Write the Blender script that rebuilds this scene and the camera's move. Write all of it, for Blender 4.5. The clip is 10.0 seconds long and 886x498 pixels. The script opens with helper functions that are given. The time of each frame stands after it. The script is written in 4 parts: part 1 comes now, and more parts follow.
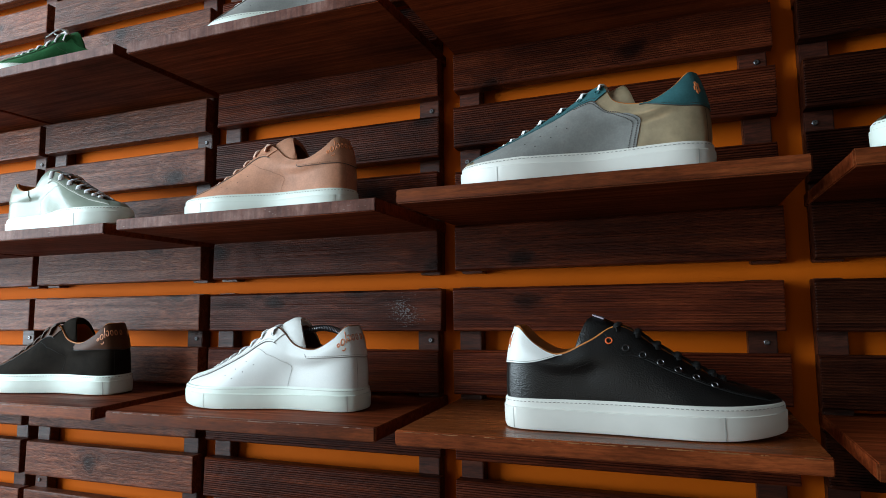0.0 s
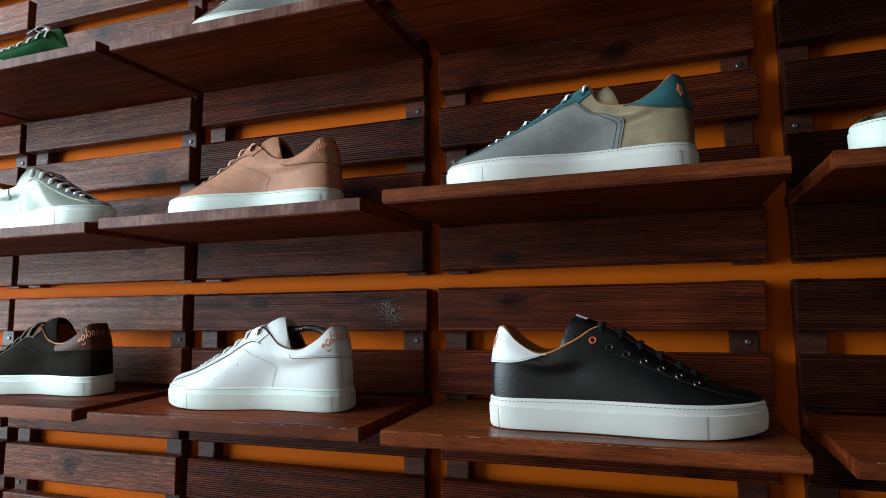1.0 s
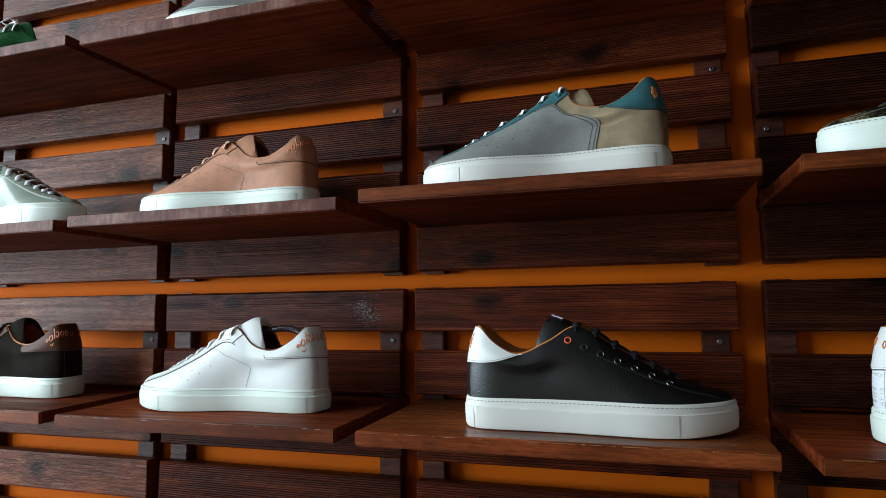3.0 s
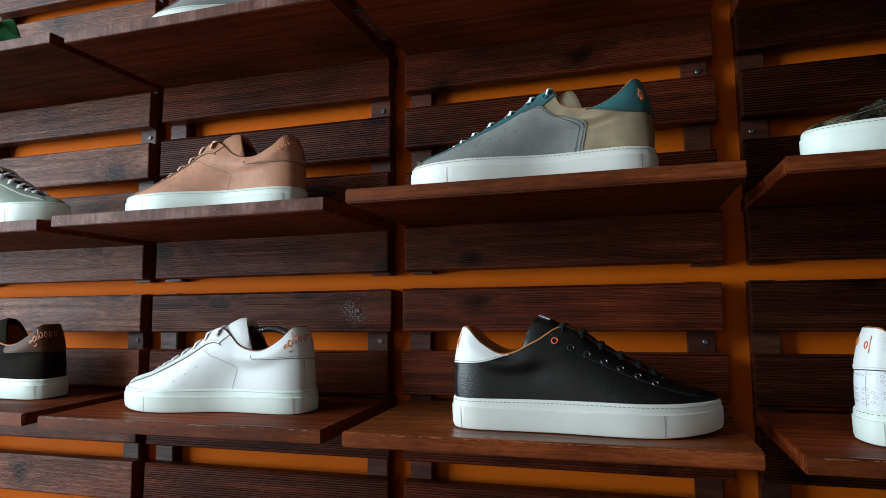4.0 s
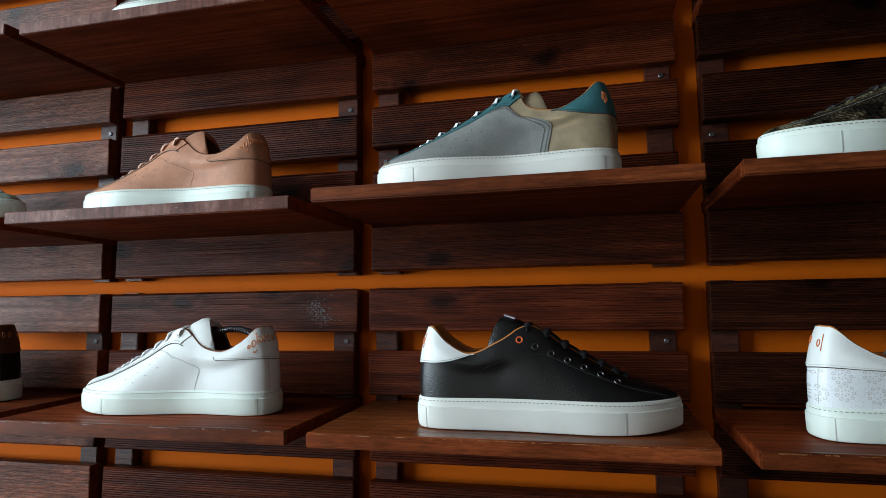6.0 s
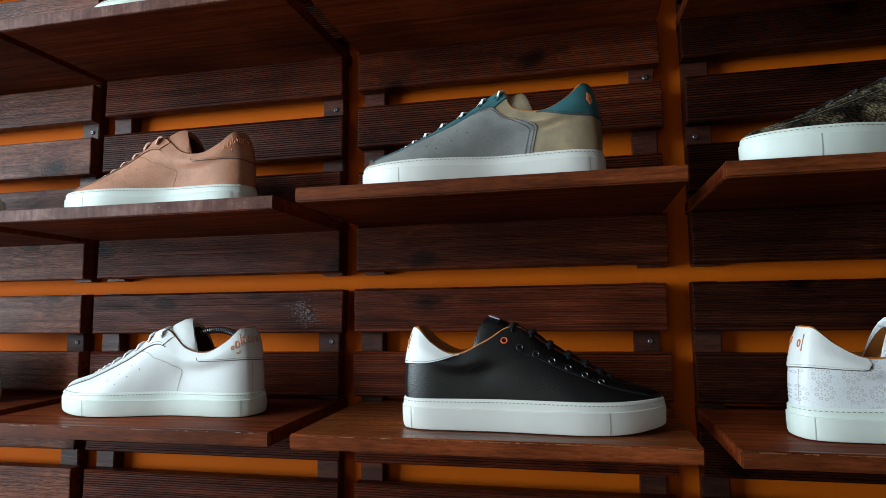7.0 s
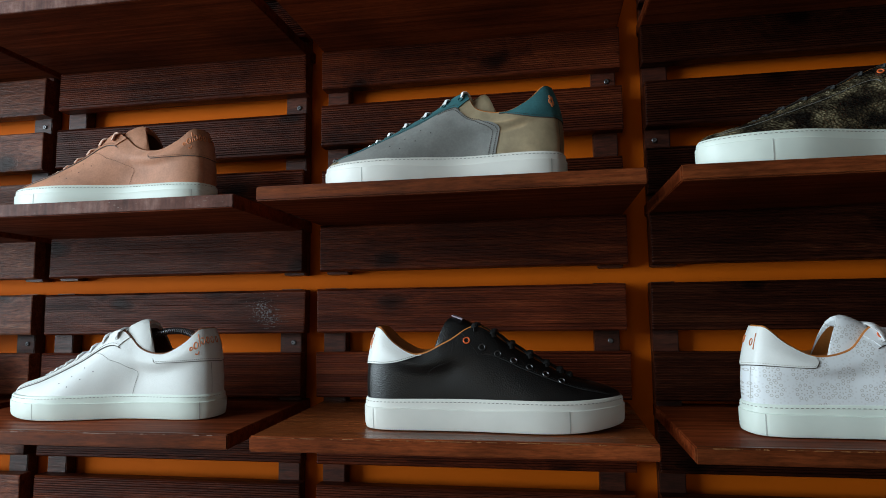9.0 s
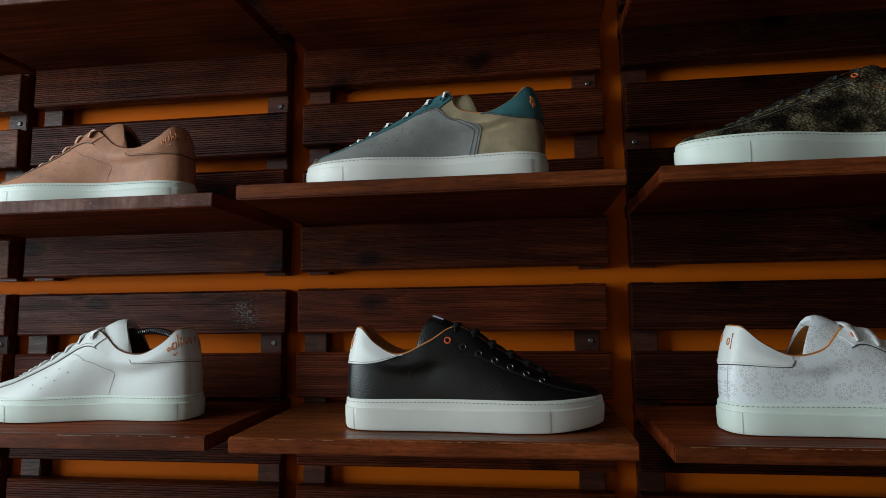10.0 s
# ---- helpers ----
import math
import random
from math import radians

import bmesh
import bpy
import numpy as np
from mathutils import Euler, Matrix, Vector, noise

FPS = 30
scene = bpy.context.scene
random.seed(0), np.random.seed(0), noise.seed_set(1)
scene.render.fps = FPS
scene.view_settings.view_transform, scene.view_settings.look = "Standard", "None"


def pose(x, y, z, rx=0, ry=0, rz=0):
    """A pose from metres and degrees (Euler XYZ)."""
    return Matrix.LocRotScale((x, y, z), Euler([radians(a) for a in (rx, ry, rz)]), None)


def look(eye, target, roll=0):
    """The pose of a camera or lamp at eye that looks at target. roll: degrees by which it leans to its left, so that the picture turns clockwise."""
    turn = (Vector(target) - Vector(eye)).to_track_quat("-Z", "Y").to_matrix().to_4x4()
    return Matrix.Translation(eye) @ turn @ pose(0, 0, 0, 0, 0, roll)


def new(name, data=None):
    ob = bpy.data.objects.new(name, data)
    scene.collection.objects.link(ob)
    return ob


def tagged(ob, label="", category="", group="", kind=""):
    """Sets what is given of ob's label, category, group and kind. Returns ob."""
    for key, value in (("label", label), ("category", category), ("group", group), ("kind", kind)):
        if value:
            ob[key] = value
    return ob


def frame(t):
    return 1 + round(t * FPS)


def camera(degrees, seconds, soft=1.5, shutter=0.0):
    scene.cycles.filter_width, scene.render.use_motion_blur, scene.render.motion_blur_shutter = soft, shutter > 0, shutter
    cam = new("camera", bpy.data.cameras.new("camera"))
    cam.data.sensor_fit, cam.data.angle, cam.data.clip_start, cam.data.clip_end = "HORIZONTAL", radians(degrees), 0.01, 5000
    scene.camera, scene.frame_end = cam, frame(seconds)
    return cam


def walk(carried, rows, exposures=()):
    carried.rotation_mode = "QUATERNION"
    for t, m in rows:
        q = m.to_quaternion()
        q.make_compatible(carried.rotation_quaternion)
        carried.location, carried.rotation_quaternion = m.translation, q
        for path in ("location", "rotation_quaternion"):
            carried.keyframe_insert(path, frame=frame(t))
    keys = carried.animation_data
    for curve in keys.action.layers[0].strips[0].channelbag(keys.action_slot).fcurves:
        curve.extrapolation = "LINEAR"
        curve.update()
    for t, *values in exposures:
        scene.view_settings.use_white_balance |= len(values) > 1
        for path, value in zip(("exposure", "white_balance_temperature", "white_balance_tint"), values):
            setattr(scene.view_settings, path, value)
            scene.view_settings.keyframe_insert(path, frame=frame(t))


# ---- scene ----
cam = camera(71.6, 10.0, soft=0.9)
PATH = [
    (0, (0.308, -0.895, 1.368), (-0.398, 0.963, 1.583), -0.5),
    (0.5, (0.309, -0.895, 1.368), (-0.378, 0.97, 1.584), -0.5),
    (1, (0.31, -0.895, 1.367), (-0.356, 0.978, 1.584), -0.5),
    (1.5, (0.311, -0.895, 1.368), (-0.334, 0.986, 1.583), -0.5),
    (2, (0.312, -0.894, 1.367), (-0.317, 0.992, 1.584), -0.5),
    (2.5, (0.312, -0.893, 1.367), (-0.302, 0.998, 1.584), -0.5),
    (4, (0.314, -0.893, 1.367), (-0.252, 1.012, 1.585), -0.5),
    (4.5, (0.316, -0.892, 1.366), (-0.225, 1.02, 1.585), -0.5),
    (5, (0.317, -0.892, 1.366), (-0.197, 1.028, 1.586), -0.6),
    (5.5, (0.318, -0.892, 1.366), (-0.174, 1.034, 1.585), -0.6),
    (7, (0.321, -0.891, 1.366), (-0.111, 1.049, 1.586), -0.6),
    (7.5, (0.322, -0.891, 1.365), (-0.084, 1.055, 1.586), -0.6),
    (8, (0.322, -0.891, 1.366), (-0.058, 1.06, 1.586), -0.6),
    (8.5, (0.324, -0.891, 1.366), (-0.032, 1.065, 1.585), -0.7),
    (9, (0.325, -0.891, 1.366), (0.0, 1.07, 1.585), -0.7),
    (9.5, (0.326, -0.89, 1.366), (0.03, 1.075, 1.585), -0.7),
    (10, (0.327, -0.89, 1.365), (0.056, 1.079, 1.586), -0.7),
]
EXPOSURES = [(0.0, 0.0, 6500, 10), (7.0, -0.02, 6500, 10), (8.5, -0.08, 6530, 10), (9.0, -0.16, 6590, 10), (9.5, -0.30, 6680, 10), (10.0, -0.60, 6850, 10)]
WINDOW_POWER, FILL_POWER = 127.0, 3.0
walk(cam, [(t, look(eye, target, roll)) for t, eye, target, roll in PATH], EXPOSURES)

# ---- world and light ----
world = bpy.data.worlds.new("world")
scene.world = world
world.use_nodes = True
wn = world.node_tree
sky = wn.nodes.new("ShaderNodeTexSky")
sky.sky_type, sky.sun_disc = "NISHITA", False
sky.sun_elevation, sky.sun_rotation = radians(35), radians(200)
wn.links.new(sky.outputs[0], wn.nodes["Background"].inputs[0])
wn.nodes["Background"].inputs[1].default_value = 0.06


def area(name, eye, target, sx, sy, power, colour):
    d = bpy.data.lights.new(name, "AREA")
    d.shape, d.size, d.size_y, d.energy, d.color = "RECTANGLE", sx, sy, power, colour
    ob = new(name, d)
    ob.matrix_world = look(eye, target)
    return ob


# daylight through the shop window in the side wall
area("window_daylight", (-2.12, -1.40, 1.84), (0.1, -0.40, 1.40), 2.2, 1.75, WINDOW_POWER, (0.775, 0.95, 1.06))
# weak front fill added from behind; no door is known there
area("front_fill", (-0.6, -4.35, 1.5), (0.0, 0.0, 1.4), 0.9, 2.0, FILL_POWER, (1.0, 0.95, 0.88))


# ---- materials ----
def mat(name):
    m = bpy.data.materials.new(name)
    m.use_nodes = True
    return m, m.node_tree, m.node_tree.nodes["Principled BSDF"]


def node(nt, kind, **kw):
    n = nt.nodes.new("ShaderNode" + kind)
    for k, v in kw.items():
        n.inputs[k].default_value = v
    return n


def ramp(nt, src, stops):
    r = nt.nodes.new("ShaderNodeValToRGB")
    els = r.color_ramp.elements
    while len(els) < len(stops):
        els.new(0.5)
    for e, (p, c) in zip(els, stops):
        e.position = p
        e.color = (*c, 1) if len(c) == 3 else c
    nt.links.new(src, r.inputs[0])
    return r.outputs[0]


def math_node(nt, op, a, b):
    n = nt.nodes.new("ShaderNodeMath")
    n.operation = op
    for i, v in enumerate((a, b)):
        if isinstance(v, (int, float)):
            n.inputs[i].default_value = v
        else:
            nt.links.new(v, n.inputs[i])
    return n.outputs[0]


def mix(nt, mode, fac, a, b):
    n = nt.nodes.new("ShaderNodeMix")
    n.data_type, n.blend_type = "RGBA", mode
    for i, v in ((0, fac), (6, a), (7, b)):
        if isinstance(v, (int, float)):
            n.inputs[i].default_value = v
        elif isinstance(v, tuple):
            n.inputs[i].default_value = (*v, 1)
        else:
            nt.links.new(v, n.inputs[i])
    return n.outputs[2]


def bump(nt, bs, src, strength, distance):
    b = node(nt, "Bump", Strength=strength, Distance=distance)
    nt.links.new(src, b.inputs["Height"])
    nt.links.new(b.outputs[0], bs.inputs["Normal"])
    return b


def coords(nt, scale, shift=0.0):
    """Object coordinates, stretched, and shifted for each object by its own random number."""
    tc = nt.nodes.new("ShaderNodeTexCoord")
    mp = nt.nodes.new("ShaderNodeMapping")
    mp.inputs["Scale"].default_value = scale
    nt.links.new(tc.outputs["Object"], mp.inputs["Vector"])
    if shift:
        oi = nt.nodes.new("ShaderNodeObjectInfo")
        s = nt.nodes.new("ShaderNodeVectorMath")
        s.operation = "SCALE"
        s.inputs[0].default_value = (shift, shift * 0.7, shift * 1.3)
        nt.links.new(oi.outputs["Random"], s.inputs["Scale"])
        nt.links.new(s.outputs[0], mp.inputs["Location"])
    return mp.outputs[0]


def stained_wood(name, dark, mid, light, rough=0.42, knots=True, grain=0.35, spec=0.5, pore=0.8):
    m, nt, bs = mat(name)
    vec = coords(nt, (1.0, 1.0, 1.0), 37.0)
    # knots bend the grain round them
    sep = nt.nodes.new("ShaderNodeSeparateXYZ")
    face = nt.nodes.new("ShaderNodeCombineXYZ")
    nt.links.new(vec, sep.inputs[0])
    nt.links.new(math_node(nt, "MULTIPLY", sep.outputs[0], 5.0), face.inputs[0])
    nt.links.new(math_node(nt, "MULTIPLY", sep.outputs[2], 7.5), face.inputs[1])
    warp = node(nt, "TexNoise", Scale=5.0, Detail=3.0)
    nt.links.new(face.outputs[0], warp.inputs["Vector"])
    bent = nt.nodes.new("ShaderNodeVectorMath")
    bent.operation = "MULTIPLY_ADD"
    bent.inputs[1].default_value = (0.16, 0.16, 0.0)
    nt.links.new(warp.outputs["Color"], bent.inputs[0])
    nt.links.new(face.outputs[0], bent.inputs[2])
    vor = node(nt, "TexVoronoi", Scale=1.0)
    vor.voronoi_dimensions = "2D"
    nt.links.new(bent.outputs[0], vor.inputs["Vector"])
    few = math_node(nt, "GREATER_THAN", vor.outputs["Color"], 0.15)
    knot = math_node(nt, "MULTIPLY", ramp(nt, vor.outputs["Distance"], [(0.0, (1, 1, 1)), (0.06, (0.85, 0.85, 0.85)), (0.12, (0.25, 0.25, 0.25)), (0.30, (0, 0, 0))]), few)
    st = node(nt, "Mapping", Scale=(3.0, 70.0, 70.0))
    nt.links.new(vec, st.inputs["Vector"])
    add = nt.nodes.new("ShaderNodeVectorMath")
    add.operation = "ADD"
    kk = nt.nodes.new("ShaderNodeVectorMath")
    kk.operation = "SCALE"
    kk.inputs["Scale"].default_value = 2.4 if knots else 0.0
    nt.links.new(knot, kk.inputs[0])
    nt.links.new(st.outputs[0], add.inputs[0])
    nt.links.new(kk.outputs[0], add.inputs[1])
    fine = node(nt, "TexNoise", Scale=1.6, Detail=6.0, Roughness=0.65, Distortion=0.4)
    nt.links.new(add.outputs[0], fine.inputs["Vector"])
    tick = node(nt, "Mapping", Scale=(60.0, 420.0, 420.0))
    nt.links.new(vec, tick.inputs["Vector"])
    pores = node(nt, "TexNoise", Scale=1.0, Detail=3.0, Roughness=0.7)
    nt.links.new(tick.outputs[0], pores.inputs["Vector"])
    broad = node(nt, "TexNoise", Scale=7.0, Detail=3.0)
    nt.links.new(vec, broad.inputs["Vector"])
    col = ramp(nt, fine.outputs["Fac"], [(0.28, dark), (0.52, mid), (0.75, light)])
    shade = ramp(nt, broad.outputs["Fac"], [(0.3, (0.55, 0.52, 0.52)), (0.7, (1.28, 1.22, 1.15))])
    col = mix(nt, "MULTIPLY", 1.0, col, shade)
    col = mix(nt, "MULTIPLY", pore, col, ramp(nt, pores.outputs["Fac"], [(0.33, (0.34, 0.31, 0.30)), (0.5, (1, 1, 1)), (0.67, (1.6, 1.52, 1.5))]))
    if knots:
        col = mix(nt, "MIX", math_node(nt, "MULTIPLY", knot, 0.95), col, (dark[0] * 0.25, dark[1] * 0.25, dark[2] * 0.3))
    oi = nt.nodes.new("ShaderNodeObjectInfo")
    tint = ramp(nt, oi.outputs["Random"], [(0.0, (0.72, 0.70, 0.70)), (0.5, (1.0, 1.0, 1.0)), (1.0, (1.22, 1.14, 1.08))])
    col = mix(nt, "MULTIPLY", 1.0, col, tint)
    nt.links.new(col, bs.inputs["Base Color"])
    bs.inputs["Specular IOR Level"].default_value = spec
    nt.links.new(ramp(nt, fine.outputs["Fac"], [(0.3, (rough + 0.14,) * 3), (0.7, (rough - 0.06,) * 3)]), bs.inputs["Roughness"])
    bump(nt, bs, math_node(nt, "ADD", fine.outputs["Fac"], math_node(nt, "MULTIPLY", pores.outputs["Fac"], 0.8)), grain, 0.0012)
    return m


def leather(name, colour, rough=0.45, pebble=900.0, strength=0.2, vary=0.12, sheen=0.0, crease=0.25, spec=0.4, speck=0.35):
    m, nt, bs = mat(name)
    vec = coords(nt, (1, 1, 1), 5.0)
    n1 = node(nt, "TexNoise", Scale=28.0, Detail=5.0, Roughness=0.6)
    n2 = node(nt, "TexNoise", Scale=420.0, Detail=2.0)
    vo = node(nt, "TexVoronoi", Scale=pebble)
    wr = node(nt, "TexNoise", Scale=60.0, Detail=6.0, Distortion=2.0)
    for n in (n1, n2, vo, wr):
        nt.links.new(vec, n.inputs["Vector"])
    lo = tuple(c * (1 - vary) for c in colour)
    hi = tuple(min(1.0, c * (1 + vary)) for c in colour)
    col = ramp(nt, n1.outputs["Fac"], [(0.3, lo), (0.7, hi)])
    col = mix(nt, "MULTIPLY", speck, col, ramp(nt, n2.outputs["Fac"], [(0.3, (0.7, 0.7, 0.7)), (0.7, (1.1, 1.1, 1.1))]))
    nt.links.new(col, bs.inputs["Base Color"])
    bs.inputs["Roughness"].default_value, bs.inputs["Specular IOR Level"].default_value = rough, spec
    if sheen:
        bs.inputs["Sheen Weight"].default_value = sheen
        bs.inputs["Sheen Roughness"].default_value = 0.5
    h = math_node(nt, "ADD", math_node(nt, "MULTIPLY", vo.outputs["Distance"], 1.0), math_node(nt, "MULTIPLY", wr.outputs["Fac"], crease * 6))
    bump(nt, bs, h, strength, 0.0006)
    return m


def plain(name, colour, rough=0.5, metal=0.0, vary=0.08, scale=40.0, spec=0.5):
    m, nt, bs = mat(name)
    vec = coords(nt, (1, 1, 1), 3.0)
    n1 = node(nt, "TexNoise", Scale=scale, Detail=4.0)
    nt.links.new(vec, n1.inputs["Vector"])
    nt.links.new(ramp(nt, n1.outputs["Fac"], [(0.3, tuple(c * (1 - vary) for c in colour)), (0.7, tuple(min(1, c * (1 + vary)) for c in colour))]), bs.inputs["Base Color"])
    bs.inputs["Roughness"].default_value, bs.inputs["Metallic"].default_value = rough, metal
    bs.inputs["Specular IOR Level"].default_value = spec
    bump(nt, bs, n1.outputs["Fac"], 0.1, 0.0005)
    return m


SLAT_WOOD = stained_wood("ribbed slat stain", (0.032, 0.0060, 0.0025), (0.098, 0.0195, 0.0074), (0.185, 0.047, 0.0180), 0.42, grain=0.5, spec=0.12, pore=0.5)
# darker stain of the right column, deepened further for its weaker light
DIM_DARK_SLAT = stained_wood("dark brown ribbed stain, dimmed", (0.013, 0.0034, 0.0018), (0.038, 0.0096, 0.0048), (0.078, 0.024, 0.0115), 0.42, grain=0.45, spec=0.07, pore=0.6)
SMOOTH_WOOD = stained_wood("smooth slat stain", (0.055, 0.0165, 0.0090), (0.140, 0.044, 0.0225), (0.225, 0.092, 0.052), 0.42, grain=0.9, spec=0.17, pore=0.85)
SHELF_WOOD = stained_wood("shelf varnish", (0.070, 0.0128, 0.0038), (0.150, 0.0300, 0.0085), (0.245, 0.056, 0.0148), 0.50, False, 0.06, 0.06, 0.4)
GOLDEN_SHELF = stained_wood("golden shelf varnish", (0.078, 0.0200, 0.0060), (0.168, 0.046, 0.0130), (0.265, 0.080, 0.023), 0.25, False, 0.06, 0.20, 0.35)


def sawn_edge():
    """Sawn wood with upright blade marks and rubbed varnish, its grey window sheen painted in."""
    m, nt, bs = mat("scuffed shelf edge with painted sheen")
    vec = coords(nt, (1, 1, 1), 9.0)
    saw = node(nt, "Mapping", Scale=(170.0, 20.0, 14.0))
    nt.links.new(vec, saw.inputs["Vector"])
    marks = node(nt, "TexNoise", Scale=1.0, Detail=4.0, Roughness=0.6)
    nt.links.new(saw.outputs[0], marks.inputs["Vector"])
    rub = node(nt, "TexNoise", Scale=22.0, Detail=6.0, Roughness=0.7)
    nt.links.new(vec, rub.inputs["Vector"])
    col = ramp(nt, rub.outputs["Fac"], [(0.34, (0.075, 0.021, 0.011)), (0.5, (0.14, 0.052, 0.036)), (0.70, (0.26, 0.135, 0.105))])
    col = mix(nt, "MULTIPLY", 0.7, col, ramp(nt, marks.outputs["Fac"], [(0.35, (0.55, 0.5, 0.5)), (0.6, (1.15, 1.15, 1.15))]))
    nt.links.new(col, bs.inputs["Base Color"])
    bs.inputs["Roughness"].default_value, bs.inputs["Specular IOR Level"].default_value = 0.5, 0.12
    bump(nt, bs, marks.outputs["Fac"], 0.4, 0.0008)
    return m


SCUFF_SHEEN_EDGE = sawn_edge()
EDGE_WOOD = stained_wood("shelf edge varnish", (0.075, 0.0165, 0.0052), (0.160, 0.039, 0.0120), (0.25, 0.072, 0.023), 0.32, False, 0.10, 0.14, 0.5)
BATTEN_WOOD = stained_wood("batten stain", (0.03, 0.008, 0.005), (0.075, 0.020, 0.011), (0.12, 0.042, 0.024), 0.38, False, spec=0.3)
STEEL = plain("screw steel", (0.20, 0.20, 0.21), 0.42, 1.0)
ORANGE_WALL = plain("orange wall paint", (0.68, 0.129, 0.003), 0.75, 0.0, 0.06, 9.0, 0.12)
PLASTER = plain("plaster", (0.22, 0.20, 0.18), 0.85, 0.0, 0.06, 5.0)
CEILING_PAINT = plain("ceiling paint", (0.30, 0.28, 0.27), 0.85, 0.0, 0.04, 5.0)
FLOOR_WOOD = stained_wood("floor boards", (0.035, 0.013, 0.007), (0.07, 0.027, 0.013), (0.10, 0.044, 0.024), 0.4)
RUBBER = plain("white rubber", (0.71, 0.77, 0.69), 0.42, 0.0, 0.04, 30.0)
RUBBER_CREAM = plain("cream rubber", (0.70, 0.69, 0.63), 0.45, 0.0, 0.04, 30.0)
SEAM = plain("moulded seam", (0.40, 0.41, 0.38), 0.6)
DARK_HOLE = plain("punched hole", (0.02, 0.017, 0.015), 0.8)
THREAD = plain("pale thread", (0.55, 0.54, 0.48), 0.7)
THREAD_BLACK = plain("black thread", (0.012, 0.012, 0.012), 0.7)
THREAD_DARK = plain("grey thread", (0.16, 0.15, 0.13), 0.7)
THREAD_SOLE = plain("sole thread", (0.29, 0.28, 0.25), 0.7)
THREAD_TAN = plain("tan thread", (0.23, 0.105, 0.06), 0.7)
THREAD_BROWN = plain("brown thread", (0.06, 0.05, 0.045), 0.7)
ORANGE_LINING = leather("orange lining", (0.50, 0.17, 0.035), 0.55)
BROWN_LINING = leather("brown lining", (0.22, 0.075, 0.028), 0.55)
WHITE_LEATHER = leather("white leather", (0.75, 0.755, 0.72), 0.36, 900, 0.20, 0.03, crease=0.35, speck=0.06)
BLACK_LEATHER = leather("black pebbled leather", (0.0045, 0.0045, 0.0042), 0.34, 600, 0.45, 0.2, 0.0, 0.0, 0.48)
TAN_NUBUCK = leather("tan nubuck", (0.51, 0.228, 0.130), 0.55, 1500, 0.22, 0.22, 0.03, spec=0.3, crease=0.5)
OLIVE_SUEDE = leather("dark olive suede", (0.0130, 0.0098, 0.0072), 0.9, 1800, 0.2, 0.5, 0.0, spec=0.06)
BROWN_LEATHER = leather("brown leather", (0.085, 0.031, 0.013), 0.5, spec=0.15)
GREY_NUBUCK = leather("grey nubuck", (0.215, 0.215, 0.20), 0.75, 1600, 0.12, 0.16, 0.05, spec=0.2)
BEIGE_LEATHER = leather("burnished beige leather", (0.43, 0.34, 0.21), 0.28, 900, 0.07, 0.32, spec=1.0, speck=0.1)
BEIGE_LEATHER.node_tree.nodes["Principled BSDF"].inputs["Metallic"].default_value = 0.42
TEAL_SUEDE = leather("teal suede", (0.035, 0.125, 0.135), 0.80, 1700, 0.15, 0.2, 0.06, spec=0.15)
GREEN_SUEDE = leather("green suede", (0.030, 0.155, 0.052), 0.85, 1700, 0.15, 0.22, 0.08, spec=0.1)
SILVER_LEATHER = leather("pearl white leather", (0.25, 0.29, 0.235), 0.26, 900, 0.10, 0.08, speck=0.1)
LACE_WHITE = plain("white cotton lace", (0.80, 0.80, 0.80), 0.75)
LACE_BLACK = plain("black cotton lace", (0.010, 0.010, 0.010), 0.7)
LACE_TAN = plain("pink tan lace", (0.72, 0.45, 0.34), 0.75)
LACE_BROWN = plain("brown lace", (0.06, 0.035, 0.022), 0.75)
EDGE_SHADE = plain("cut leather edge shade", (0.075, 0.06, 0.05), 0.7)
EMBLEM = plain("orange emblem print", (0.58, 0.17, 0.05), 0.5)
EYELET_DARK = plain("gunmetal eyelet", (0.13, 0.13, 0.13), 0.38, 1.0)
EYELET_ORANGE = plain("orange eyelet", (0.75, 0.13, 0.03), 0.4)
LILAC = plain("lilac label cloth", (0.50, 0.43, 0.50), 0.7)


def snake_leather():
    m, nt, bs = mat("snake print leather")
    vec = coords(nt, (1, 1, 1.35))
    vo = node(nt, "TexVoronoi", Scale=300.0)
    n1 = node(nt, "TexNoise", Scale=38.0, Detail=4.0)
    nt.links.new(vec, vo.inputs["Vector"])
    nt.links.new(vec, n1.inputs["Vector"])
    # brown mottling; the brightest stop paints in the golden glints
    base = ramp(nt, n1.outputs["Fac"], [(0.36, (0.014, 0.011, 0.008)), (0.48, (0.085, 0.066, 0.038)), (0.62, (0.34, 0.28, 0.16))])
    cell = ramp(nt, vo.outputs["Distance"], [(0.25, (1.1, 1.1, 1.1)), (0.6, (0.22, 0.22, 0.22))])
    nt.links.new(mix(nt, "MULTIPLY", 0.8, base, cell), bs.inputs["Base Color"])
    bs.inputs["Roughness"].default_value, bs.inputs["Metallic"].default_value = 0.24, 0.35
    h = math_node(nt, "MULTIPLY", vo.outputs["Distance"], -1.0)
    bump(nt, bs, h, 1.0, 0.0016)
    return m


